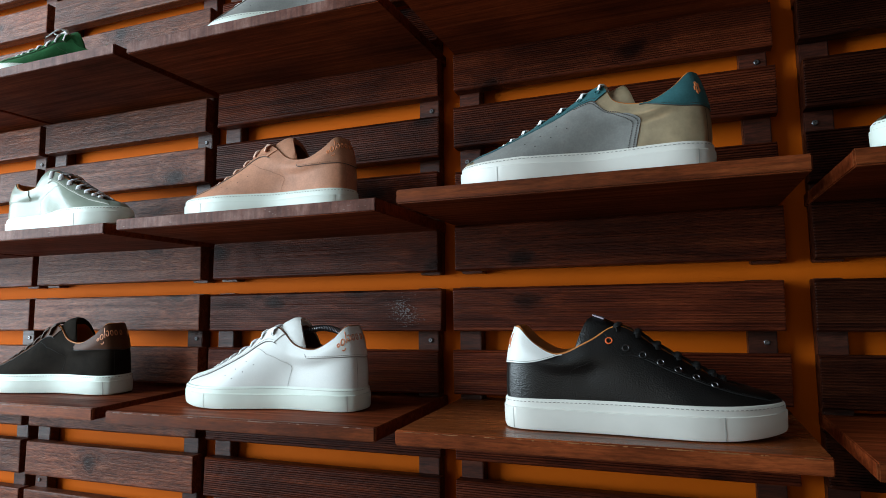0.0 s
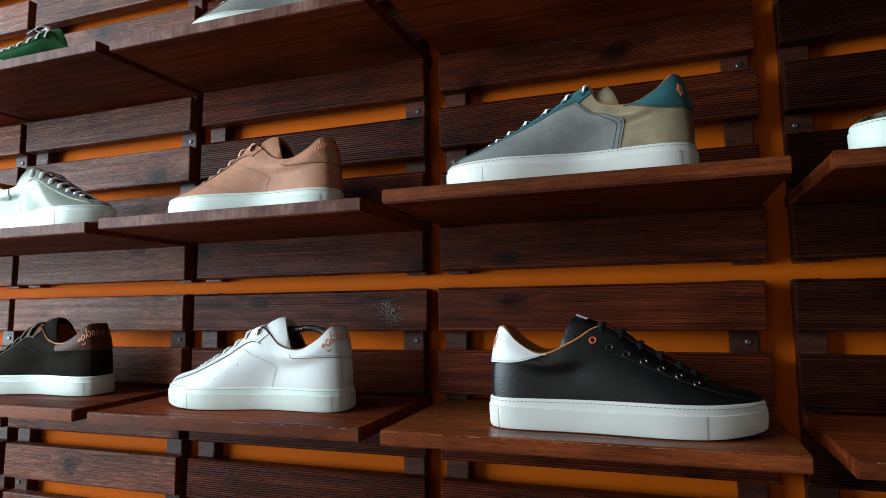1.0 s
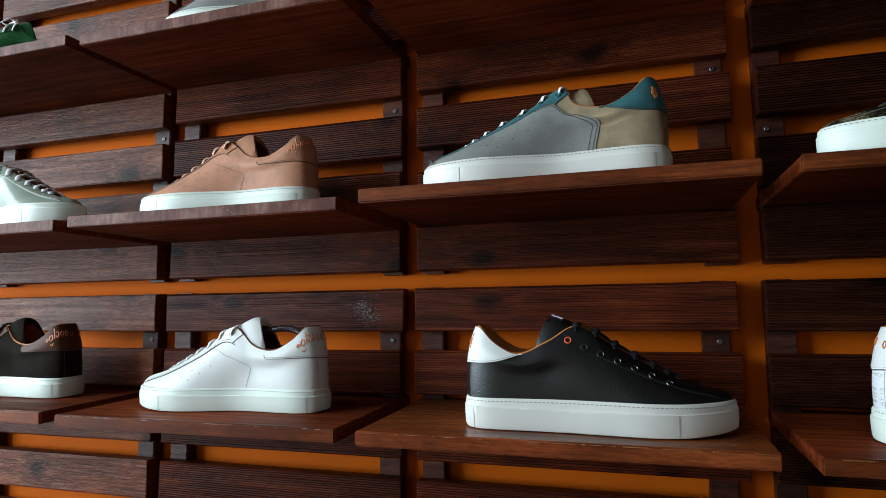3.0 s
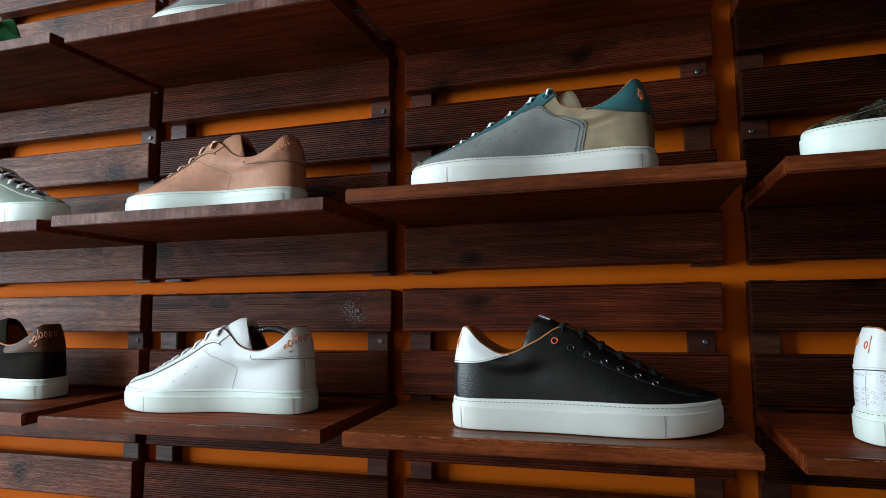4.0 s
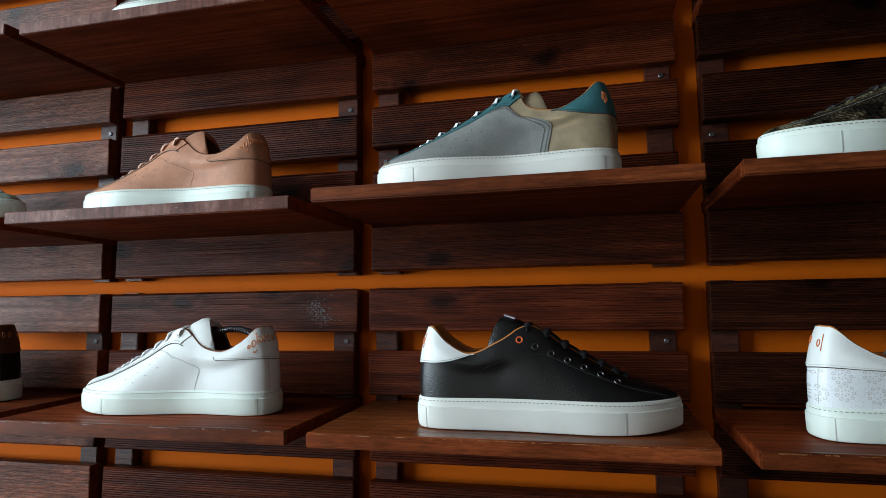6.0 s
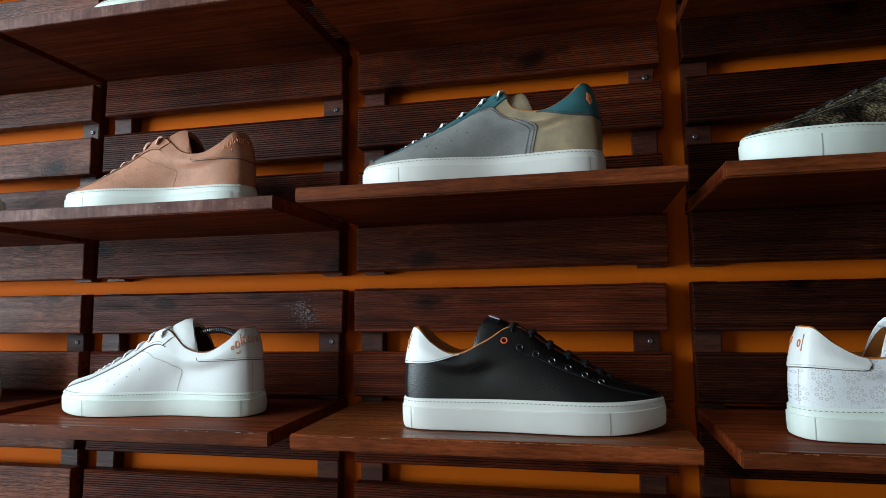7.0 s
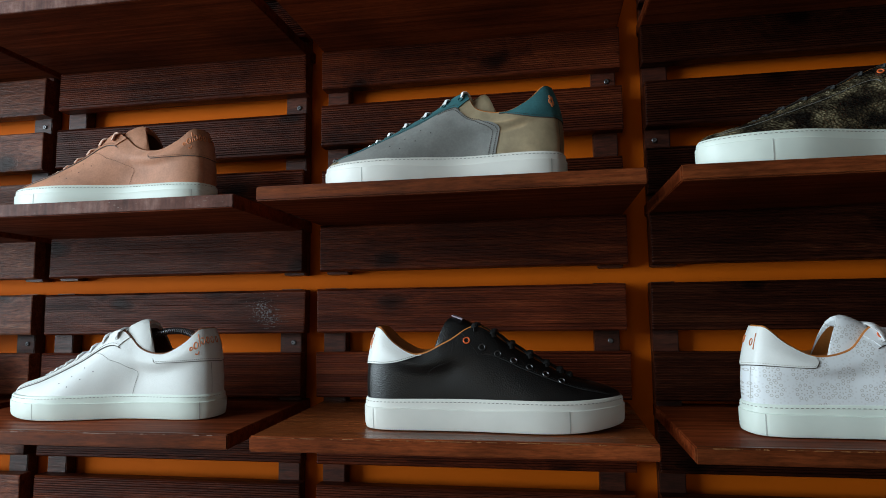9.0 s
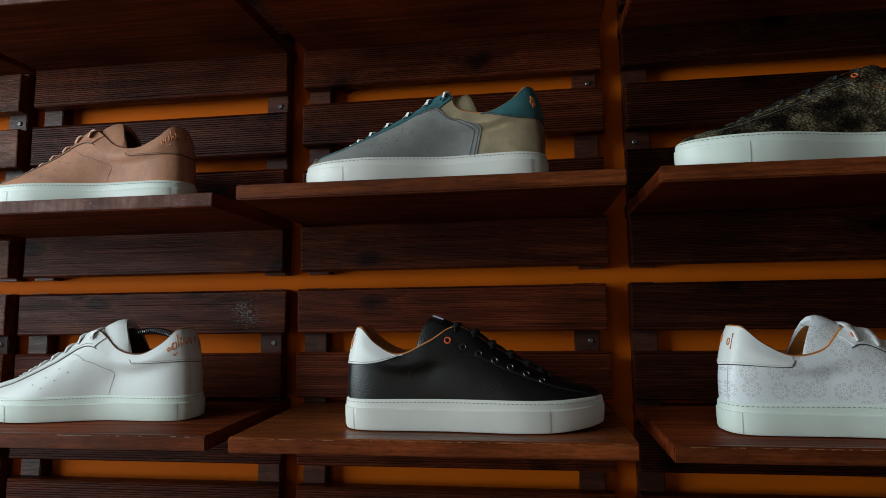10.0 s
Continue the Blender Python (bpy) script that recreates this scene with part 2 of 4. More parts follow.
def embossed_leather():
    """White leather with pale grey flowers: circles of small rings, laid out in loose cells."""
    m, nt, bs = mat("embossed white leather")
    sep = nt.nodes.new("ShaderNodeSeparateXYZ")
    flat = nt.nodes.new("ShaderNodeCombineXYZ")
    nt.links.new(coords(nt, (1, 1, 1)), sep.inputs[0])
    nt.links.new(sep.outputs[0], flat.inputs[0])
    nt.links.new(sep.outputs[2], flat.inputs[1])
    vec = flat.outputs[0]

    def rosettes(scale, radius, count, r0, r1):
        vo = node(nt, "TexVoronoi", Scale=scale, Randomness=0.55)
        vo.voronoi_dimensions = "2D"
        nt.links.new(vec, vo.inputs["Vector"])
        d = nt.nodes.new("ShaderNodeVectorMath")
        d.operation = "SUBTRACT"
        nt.links.new(vec, d.inputs[0])
        nt.links.new(vo.outputs["Position"], d.inputs[1])
        xyz = nt.nodes.new("ShaderNodeSeparateXYZ")
        nt.links.new(d.outputs[0], xyz.inputs[0])
        ln = nt.nodes.new("ShaderNodeVectorMath")
        ln.operation = "LENGTH"
        nt.links.new(d.outputs[0], ln.inputs[0])
        ang = math_node(nt, "ARCTAN2", xyz.outputs[1], xyz.outputs[0])
        wrap = math_node(nt, "SUBTRACT", math_node(nt, "FRACT", math_node(nt, "MULTIPLY", math_node(nt, "ADD", ang, math.pi), count / math.tau), 0.0), 0.5)
        along = math_node(nt, "MULTIPLY", wrap, radius * math.tau / count)
        across = math_node(nt, "SUBTRACT", ln.outputs[1], radius)
        dist = math_node(nt, "SQRT", math_node(nt, "ADD", math_node(nt, "MULTIPLY", along, along), math_node(nt, "MULTIPLY", across, across)), 0.0)
        return math_node(nt, "MULTIPLY", math_node(nt, "GREATER_THAN", dist, r0), math_node(nt, "LESS_THAN", dist, r1))
    a = rosettes(46.0, 0.0072, 9, 0.0010, 0.0017)
    b = rosettes(46.0, 0.0030, 6, 0.0, 0.0007)
    c = rosettes(83.0, 0.0036, 6, 0.0003, 0.0009)
    fac = math_node(nt, "MINIMUM", math_node(nt, "ADD", math_node(nt, "ADD", a, b), math_node(nt, "MULTIPLY", c, 0.35)), 1.0)
    nt.links.new(mix(nt, "MIX", math_node(nt, "MULTIPLY", fac, 0.62), (0.76, 0.78, 0.79), (0.40, 0.36, 0.32)), bs.inputs["Base Color"])
    bs.inputs["Roughness"].default_value = 0.38
    bump(nt, bs, math_node(nt, "MULTIPLY", fac, -1.0), 0.35, 0.0006)
    return m


SNAKE = snake_leather()
EMBOSSED = embossed_leather()


# ---- mesh helpers ----
def part(name, bm, material, parent=None, label="", smooth=False):
    me = bpy.data.meshes.new(name)
    bmesh.ops.recalc_face_normals(bm, faces=bm.faces[:])
    bm.to_mesh(me)
    bm.free()
    me.materials.append(material)
    if smooth:
        me.shade_smooth()
        me.set_sharp_from_angle(angle=radians(38))
    ob = new(name, me)
    if parent is not None:
        ob.parent = parent
    if label:
        tagged(ob, label)
    return ob


def box_bm(x0, x1, y0, y1, z0, z1, bevel=0.0, bm=None):
    bm = bm or bmesh.new()
    r = bmesh.ops.create_cube(bm, size=1.0)
    for v in r["verts"]:
        v.co = Vector(((x0 + x1) / 2 + v.co.x * (x1 - x0), (y0 + y1) / 2 + v.co.y * (y1 - y0), (z0 + z1) / 2 + v.co.z * (z1 - z0)))
    if bevel:
        es = list({e for v in r["verts"] for e in v.link_edges})
        bmesh.ops.bevel(bm, geom=es, offset=bevel, segments=2, affect="EDGES")
    return bm


def grid_faces(bm, rows, closed=False):
    """Quads over rows of vertices."""
    for a, b in zip(rows, rows[1:]):
        n = len(a)
        for i in range(n if closed else n - 1):
            bm.faces.new((a[i], a[(i + 1) % n], b[(i + 1) % n], b[i]))


def thing(name, label, category, at=None, group="", kind=""):
    ob = new(name)
    ob.empty_display_size = 0.05
    if at is not None:
        ob.matrix_world = at
    return tagged(ob, label, category, group, kind)


# ---- the room ----
RX0, RX1, RY0, RH = -2.2, 3.2, -4.5, 2.9


def structure(name, bm, material, label):
    return tagged(part(name, bm, material), label, name.split("_")[0], kind="structure")


structure("wall_north", box_bm(RX0 - 0.2, RX1 + 0.2, 0.0, 0.2, 0, RH), ORANGE_WALL, "orange painted plaster wall behind wooden slats")
structure("wall_east", box_bm(RX1, RX1 + 0.2, RY0, 0.0, 0, RH), PLASTER, "plain plastered side wall of the shop")
# unseen rear wall, its opening made for the added fill lamp
wb = box_bm(RX0 - 0.2, -1.2, RY0 - 0.2, RY0, 0, RH)
box_bm(0.0, RX1 + 0.2, RY0 - 0.2, RY0, 0, RH, bm=wb)
box_bm(-1.2, 0.0, RY0 - 0.2, RY0, 2.55, RH, bm=wb)
structure("wall_south", wb, PLASTER, "plain plastered rear wall, unseen, with an opening added at the fill lamp")
ww = box_bm(RX0 - 0.2, RX0, RY0, -2.55, 0, RH)
box_bm(RX0 - 0.2, RX0, -0.20, 0.0, 0, RH, bm=ww)
box_bm(RX0 - 0.2, RX0, -2.55, -0.20, 0, 0.94, bm=ww)
box_bm(RX0 - 0.2, RX0, -2.55, -0.20, 2.78, RH, bm=ww)
structure("wall_west", ww, PLASTER, "plastered side wall with a large shop window")
structure("floor", box_bm(RX0 - 0.2, RX1 + 0.2, RY0 - 0.2, 0.2, -0.15, 0), FLOOR_WOOD, "dark brown wooden shop floor")
structure("ceiling", box_bm(RX0 - 0.2, RX1 + 0.2, RY0 - 0.2, 0.2, RH, RH + 0.15), CEILING_PAINT, "plain pale shop ceiling")

# ---- slatted panels ----
SLAT_H, PITCH = 0.0625, 0.0905
FRONT, BACK = -0.045, -0.024


def slat_bm(width, ribbed, rng, groove=0.0020, h=SLAT_H):
    """A deck board on edge: ribbed face towards the room, ends cut a little uneven."""
    prof = []
    if ribbed:
        n = 17
        p = (h - 0.006) / n
        prof.append((FRONT + 0.002, 0.0))
        prof.append((FRONT, 0.002))
        for k in range(n):
            z = 0.003 + k * p
            prof += [(FRONT, z + p * 0.08), (FRONT, z + p * 0.54), (FRONT + groove, z + p * 0.64), (FRONT + groove, z + p * 0.97)]
        prof += [(FRONT, h - 0.002), (FRONT + 0.002, h)]
    else:
        prof = [(FRONT + 0.003, 0.0), (FRONT + 0.0008, 0.0008), (FRONT, 0.003), (FRONT, h * 0.5), (FRONT, h - 0.003), (FRONT + 0.0008, h - 0.0008), (FRONT + 0.003, h)]
    prof += [(BACK, h), (BACK, 0.0)]
    bm = bmesh.new()
    xs = [0.0, 0.0015, width * 0.5, width - 0.0015, width]
    rows = []
    lean = rng.uniform(-0.0012, 0.0012)
    for j, x in enumerate(xs):
        inset = 0.0006 if j in (0, 4) else 0.0
        rows.append([bm.verts.new((x + (lean if j > 2 else -lean) * z / h, y + (inset if y < -0.044 else 0), z + rng.uniform(-0.0004, 0.0004) * (j == 2))) for y, z in prof])
    grid_faces(bm, rows, True)
    bm.faces.new(rows[0])
    bm.faces.new(rows[-1])
    return bm


def screw_bm(x, y, z, r=0.0036):
    bm = bmesh.new()
    rings = []
    for rr, d in ((r, 0.0), (r, -0.0012), (r * 0.75, -0.0020), (r * 0.38, -0.0020), (r * 0.30, -0.0006)):
        rings.append([bm.verts.new((x + rr * math.cos(a * math.tau / 14), y + d, z + rr * math.sin(a * math.tau / 14))) for a in range(14)])
    grid_faces(bm, rings, True)
    bm.faces.new(rings[-1])
    return bm


def panel(x, z, width, ribbed, screws, seed, wood_label, rises=None, heights=None, right=0.388, stain=None):
    """Five slats on two upright battens, screwed to the wall. (x, z): lower corner; rises, heights: of each slat."""
    rng = random.Random(seed)
    rises = rises or [k * PITCH for k in range(5)]
    heights = heights or [SLAT_H] * 5
    p = thing("slat_panel", f"{'dark brown' if stain else 'red-brown'} stained panel of {wood_label} slats on the orange wall", "wall panel",
              pose(x, 0, z), "slatted wall panels")
    for k in range(5):
        sl = part("slat", slat_bm(width + rng.uniform(-0.002, 0.002), ribbed, rng, 0.0020, heights[k]), stain or (SLAT_WOOD if ribbed else SMOOTH_WOOD), p)
        sl.location = (rng.uniform(-0.0015, 0.0015), rng.uniform(-0.001, 0.001), rises[k] + rng.uniform(-0.0006, 0.0006))
    for side, bx in enumerate((0.002, width - 0.035 - right)):
        b = part("batten", box_bm(bx, bx + 0.033, BACK, -0.002, -0.003, rises[4] + heights[4] + 0.002, 0.0012), BATTEN_WOOD, p)
        for s, k in screws:
            if s == side:
                zz = (rises[k] + heights[k] + rises[k + 1]) / 2
                part("screw", screw_bm(bx + (0.021 if side else 0.012), BACK - 0.0002, zz), STEEL, b, "bright steel screw head", True)
    return p


LOW, UP, TOP = 1.345 - 4 * PITCH, 1.433, 1.871
EDGES_LOW = [(-1.312, -0.893, False), (-0.877, -0.469, False), (-0.446, -0.0215, True), (0.001, 0.432, True), (0.463, 0.893, True)]
EDGES_UP = [(-1.312, -0.893, False), (-0.875, -0.466, False), (-0.442, -0.0225, True), (0.0045, 0.436, True), (0.466, 0.896, True)]
RISES = [(0, 0.090, 0.175, 0.266, 0.357), (0, 0.090, 0.175, 0.266, 0.357), (0, 0.091, 0.175, 0.270, 0.360), (0, 0.086, 0.186, 0.274, 0.362), (0, 0.095, 0.187, 0.277, 0.364)]
TALLS = [(0.0645, 0.0625, 0.0635, 0.0620, SLAT_H)] * 3 + [(0.0665, 0.0625, 0.0625, 0.0580, SLAT_H), (0.0690, 0.0625, 0.0635, 0.0560, SLAT_H)]
for n, ((l0, l1, rl), (u0, u1, ru)) in enumerate(zip(EDGES_LOW, EDGES_UP)):
    lab = "finely ribbed" if ru else "smooth knotty"
    stain = DIM_DARK_SLAT if n == 4 else None
    panel(l0, LOW, l1 - l0, rl, ((1, 3), (0, 0)), 10 + n, lab, [0, PITCH - 0.001, 2 * PITCH - 0.001, 3 * PITCH, 4 * PITCH], right=0.008, stain=stain)
    panel(u0, UP, u1 - u0, ru, ((1, 2), (0, 1)), 30 + n, lab, RISES[n], TALLS[n], 0.003, stain)
    panel(u0 + 0.002, TOP, u1 - u0, ru, ((1, 2), (0, 1)), 50 + n, lab, right=0.003, stain=stain)
    panel(l0 - 0.002, LOW - 0.455, l1 - l0, rl, ((1, 2), (0, 1)), 70 + n, lab, right=0.003, stain=stain)


# ---- shelves ----
def on_shelf(front):
    """The shelf's top face, drooping a little towards the room; front: height of its front edge."""
    droop = 0.4 if 1.4 < front < 1.6 else 2.0
    return pose(0, -0.245, front, droop, 0, 0) @ pose(0, 0.245, 0)


def shelf(x, front, width, seed, label, wear=None, wood=None, scuffed=False):
    rng = random.Random(seed)
    bm = box_bm(0, width, -0.245, -0.004, -0.0162, 0.0, 0.0010)
    bmesh.ops.subdivide_edges(bm, edges=[e for e in bm.edges if e.calc_length() > 0.3], cuts=6)
    for v in bm.verts:
        v.co.z += 0.0004 * math.sin(v.co.x * 9 + seed) - 0.0004
    ob = part("shelf", bm, wood or SHELF_WOOD)
    ob.matrix_world = on_shelf(front) @ pose(x, 0, 0)
    # front edge: sawn and rubbed with painted pale sheen, or smoothly varnished with rounded corners
    if scuffed:
        eb = box_bm(0.0004, width - 0.0004, -0.2466, -0.2440, -0.0158, -0.0012, 0.0005)
        part("front_edge", eb, SCUFF_SHEEN_EDGE, ob, "scuffed front edge with pale sheen in its colour", False)
    else:
        eb = box_bm(-0.0003, width + 0.0003, -0.2468, -0.2400, -0.0166, 0.0002, 0.0016)
        part("front_edge", eb, EDGE_WOOD, ob, "smooth varnished front edge with rounded corners", False)
    if wear:
        # varnish rubbed off in patches along the front edge, coloured to include its highlights
        fl = bmesh.new()
        for _ in range(int(60 * wear[1])):
            cx = width * (0.5 + 0.47 * rng.uniform(-1, 1))
            w, h = rng.uniform(0.001, 0.014) * rng.random(), rng.uniform(0.0003, 0.0010)
            if wear[2]:
                cz, w, h = rng.uniform(-0.014, -0.0015), w * 0.3, h * 0.9
            else:
                cz = -0.0013
            y = -0.2470 if scuffed else -0.2470
            v = [fl.verts.new((cx + sx * w * rng.uniform(0.5, 1.0), y, cz + sz * h * rng.uniform(0.4, 1.0))) for sx, sz in ((-1, -0.6), (-0.2, -1), (1, -0.5), (0.7, 0.8), (-0.8, 1))]
            fl.faces.new(v)
        tagged(part("worn_edge", fl, wear[0], ob), kind="stuff")
    return tagged(ob, label, "shelf", "shoe shelves")


# wear tones that also carry the painted edge highlight
WORN_GLINT_GOLD = plain("bare golden wood with glint", (0.30, 0.125, 0.042), 0.55)
WORN_SHEEN_PALE = plain("pale scuffed varnish with sheen", (0.20, 0.105, 0.075), 0.5)


LBL = "red-brown varnished wooden shelf board slotted between the wall slats"
SHELF_X = [((-1.312, -0.893), (-1.312, -0.893), (-1.312, -0.893)), ((-0.888, -0.469), (-0.885, -0.465), (-0.880, -0.463)), ((-0.443, -0.0245), (-0.440, -0.025), (-0.437, -0.022)),
           ((0.001, 0.432), (0.003, 0.432), (0.006, 0.434)), ((0.464, 0.894), (0.465, 0.895), (0.466, 0.896))]
FRONT_LOW = [1.242, 1.242, 1.2400, 1.2388, 1.2375]
FRONT_UP = [1.507, 1.507, 1.5100, 1.5160, 1.5170]
FRONT_TOP = [1.778, 1.778, 1.7735, 1.7735, 1.7735]
for n, (xl, xu, xt) in enumerate(SHELF_X):
    shelf(xl[0], FRONT_LOW[n], xl[1] - xl[0], 3 + n, LBL, (WORN_GLINT_GOLD, 1.0, False) if n > 2 else (WORN_SHEEN_PALE, 0.7, False), GOLDEN_SHELF if n == 3 else None)
    shelf(xu[0], FRONT_UP[n], xu[1] - xu[0], 13 + n, LBL, (WORN_SHEEN_PALE, 0.6, True) if n < 3 else None, None, n < 3)
    shelf(xt[0], FRONT_TOP[n], xt[1] - xt[0], 23 + n, LBL, None, None, n < 3)


# ---- sneakers ----
# stations from the heel to the toe: sole outline (x, half-width), collar and throat edge (x, half-width, height)
STATIONS = [
    ((0.000, 0.0000), (0.0165, 0.0000, 0.1155)),
    ((0.003, 0.0150), (0.0185, 0.0100, 0.1155)),
    ((0.012, 0.0270), (0.0260, 0.0190, 0.1135)),
    ((0.035, 0.0350), (0.0430, 0.0250, 0.0970)),
    ((0.080, 0.0365), (0.0700, 0.0285, 0.0840)),
    ((0.126, 0.0385), (0.1030, 0.0260, 0.0905)),
    ((0.172, 0.0445), (0.1310, 0.0175, 0.1150)),
    ((0.215, 0.0490), (0.1690, 0.0130, 0.0945)),
    ((0.255, 0.0440), (0.2080, 0.0110, 0.0735)),
    ((0.285, 0.0290), (0.2350, 0.0090, 0.0590)),
    ((0.300, 0.0130), (0.2470, 0.0050, 0.0525)),
    ((0.304, 0.0000), (0.2500, 0.0000, 0.0515)),
]
NST = len(STATIONS) - 1


def catmull(p0, p1, p2, p3, t):
    return [0.5 * (2 * b + (c - a) * t + (2 * a - 5 * b + 4 * c - d) * t * t + (3 * b - a - 3 * c + d) * t ** 3) for a, b, c, d in zip(p0, p1, p2, p3)]


def station(i):
    """Outline point and top point at station i; negative i is the other side of the shoe."""
    side = -1 if i < 0 else 1
    a = min(abs(i), NST - 1e-6)
    k = int(a)

    def flat(j):
        s = -1 if j < 0 or j > NST else 1
        j = -j if j < 0 else 2 * NST - j if j > NST else j
        (ox, oy), (tx, ty, tz) = STATIONS[j]
        return (ox, oy * s, tx, ty * s, tz)
    ox, oy, tx, ty, tz = catmull(flat(k - 1), flat(k), flat(k + 1), flat(k + 2), a - k)
    return ox, oy * side, tx, ty * side, tz


def sway(x):
    return 0.009 * (max(0.0, x) / 0.3) ** 2


def sole_low(x):
    return 0.0065 * max(0.0, (x - 0.225) / 0.08) ** 2 + 0.0015 * max(0.0, (0.02 - x) / 0.02) ** 2


def sole_top(x):
    return 0.0315 + 0.0015 * math.sin(math.pi * x / 0.3) - 0.001 * x / 0.3 + 0.4 * sole_low(x)


class Form:
    """The upper's surface: i runs along the stations, v from the sole (0) to the collar edge (1)."""

    def __init__(self, foot, thick=1.0, drop=0.0, throat=0.0, rise=0.0):
        self.foot, self.thick, self.drop, self.throat, self.rise = foot, thick, drop, throat, rise

    def waist(self, i):
        """The inner side of the foot is drawn in at the arch."""
        return 0.0075 * math.exp(-((abs(i) - 4.9) / 1.15) ** 2) if i * self.foot > 0 else 0.0

    def rim(self, x):
        return sole_top(x) * self.thick

    def out(self, i):
        ox, oy, *_ = station(i)
        e = 0.02
        a, b = station(i - e if abs(i) > e else i), station(i + e)
        dx, dy = b[0] - a[0], b[1] - a[1]
        if i > NST - 0.05 or i < -NST + 0.05:
            return Vector((1, 0, 0))
        if abs(i) <= e:
            return Vector((-1, 0, 0))
        n = Vector((dy, -dx, 0)).normalized()
        return n if n.dot(Vector((0, oy, 0)) + Vector((ox - 0.15, 0, 0)) * 0.2) > 0 else -n

    def outline(self, i, inset=0.0):
        ox, oy, *_ = station(i)
        n = self.out(i)
        p = Vector((ox, oy, 0)) - n * (inset + self.waist(i))
        return Vector((p.x, p.y + self.foot * sway(ox), 0))

    def at(self, i, v, off=0.0):
        p = self.raw(i, v)
        if off:
            p = p + self.normal(i, v) * off
        return p

    def raw(self, i, v):
        ox, oy, tx, ty, tz = station(i)
        n = self.out(i)
        b = Vector((ox, oy, 0)) - n * (0.0045 + self.waist(i))
        b.z = self.rim(ox) - 0.003
        a = abs(i)
        tx += self.throat * (math.exp(-((a - 6.0) / 1.4) ** 2) if a > 6 else max(0.0, min(1.0, a - 5.0)) ** 1.5)
        toe = max(0.0, min(1.0, (a - 7.5) / 2.5))
        heel = max(0.0, 1 - a / 3)
        k = 0.56 + 0.26 * toe
        tz += self.rise * math.exp(-((a - 4.95) / 0.65) ** 2)
        tz -= self.drop * math.exp(-(a / 3.2) ** 4)
        top = Vector((tx, ty, tz))
        c = b + n * (0.0005 + 0.0035 * heel)
        c.z = b.z + k * (tz - b.z)
        # the instep leans inwards in a nearly flat slope
        lean = max(0.0, min(1.0, (a - 4.6) / 1.4)) * max(0.0, min(1.0, (10.4 - a) / 2.0))
        d = b.lerp(top, 0.45) + n * 0.0035 + Vector((0, 0, 0.0025))
        c = c.lerp(d, lean)
        p = b * (1 - v) ** 2 + c * 2 * v * (1 - v) + top * v * v
        # hollow below the ankle
        p -= n * 0.0022 * math.exp(-((a - 4.3) / 0.9) ** 2) * math.sin(math.pi * v) ** 2
        # a soft fold from the lacing down to the waist
        p -= n * 0.0009 * math.exp(-((a - 4.75 - 1.0 * (v - 0.55)) / 0.20) ** 2) * math.exp(-((v - 0.58) / 0.25) ** 2)
        # padded collar, curling in at its edge
        p += n * 0.0042 * math.exp(-((a - 3.9) / 1.5) ** 2) * math.sin(math.pi * max(0.0, (v - 0.52) / 0.48)) ** 2
        p.y += self.foot * sway(p.x)
        return p

    def normal(self, i, v):
        e, f = 0.03, 0.02
        v0, v1 = max(0, v - f), min(1, v + f)
        d1 = self.raw(i + e, v) - self.raw(i - e, v)
        d2 = self.raw(i, v1) - self.raw(i, v0)
        n = d1.cross(d2).normalized()
        ref = self.out(i) + Vector((0, 0, 0.6))
        return n if n.dot(ref) > 0 else -n

    def v_at_height(self, i, z):
        lo, hi = 0.0, 1.0
        for _ in range(18):
            m = (lo + hi) / 2
            if self.raw(i, m).z < z:
                lo = m
            else:
                hi = m
        return lo


    def find(self, x, z, side=1):
        """Station and height share of the point at length x and height z."""
        lo, hi = 0.3, NST - 0.3
        for _ in range(22):
            m = (lo + hi) / 2
            if self.raw(side * m, self.v_at_height(side * m, z)).x < x:
                lo = m
            else:
                hi = m
        return lo, self.v_at_height(side * lo, z)


def patch_bm(form, i0, i1, lo, hi, nu, nv, off):
    """A thin panel on the upper; i0, i1 depend on its height share, lo and hi on i."""
    bm = bmesh.new()

    def pt(u, w, o):
        i = i0(w) + (i1(w) - i0(w)) * u
        return form.at(i, lo(i) + (hi(i) - lo(i)) * w, o)
    rows = []
    for a in range(-1, nu + 2):
        u = min(max(a / nu, 0), 1)
        row = []
        for c in range(-1, nv + 2):
            w = min(max(c / nv, 0), 1)
            edge = a in (-1, nu + 1) or c in (-1, nv + 1)
            row.append(bm.verts.new(pt(u, w, -0.0004 if edge else off)))
        rows.append(row)
    grid_faces(bm, rows)
    return bm


def tube(bm, pts, r, sides=6, flat=1.0, up=Vector((0, 0, 1))):
    rings = []
    for k, p in enumerate(pts):
        d = (pts[min(k + 1, len(pts) - 1)] - pts[max(k - 1, 0)]).normalized()
        s = d.cross(up)
        s = s.normalized() if s.length > 1e-4 else Vector((1, 0, 0))
        w = s.cross(d).normalized()
        rings.append([bm.verts.new(p + s * r * math.cos(a * math.tau / sides) + w * r * flat * math.sin(a * math.tau / sides)) for a in range(sides)])
    grid_faces(bm, rings, True)
    bm.faces.new(rings[0])
    bm.faces.new(rings[-1])


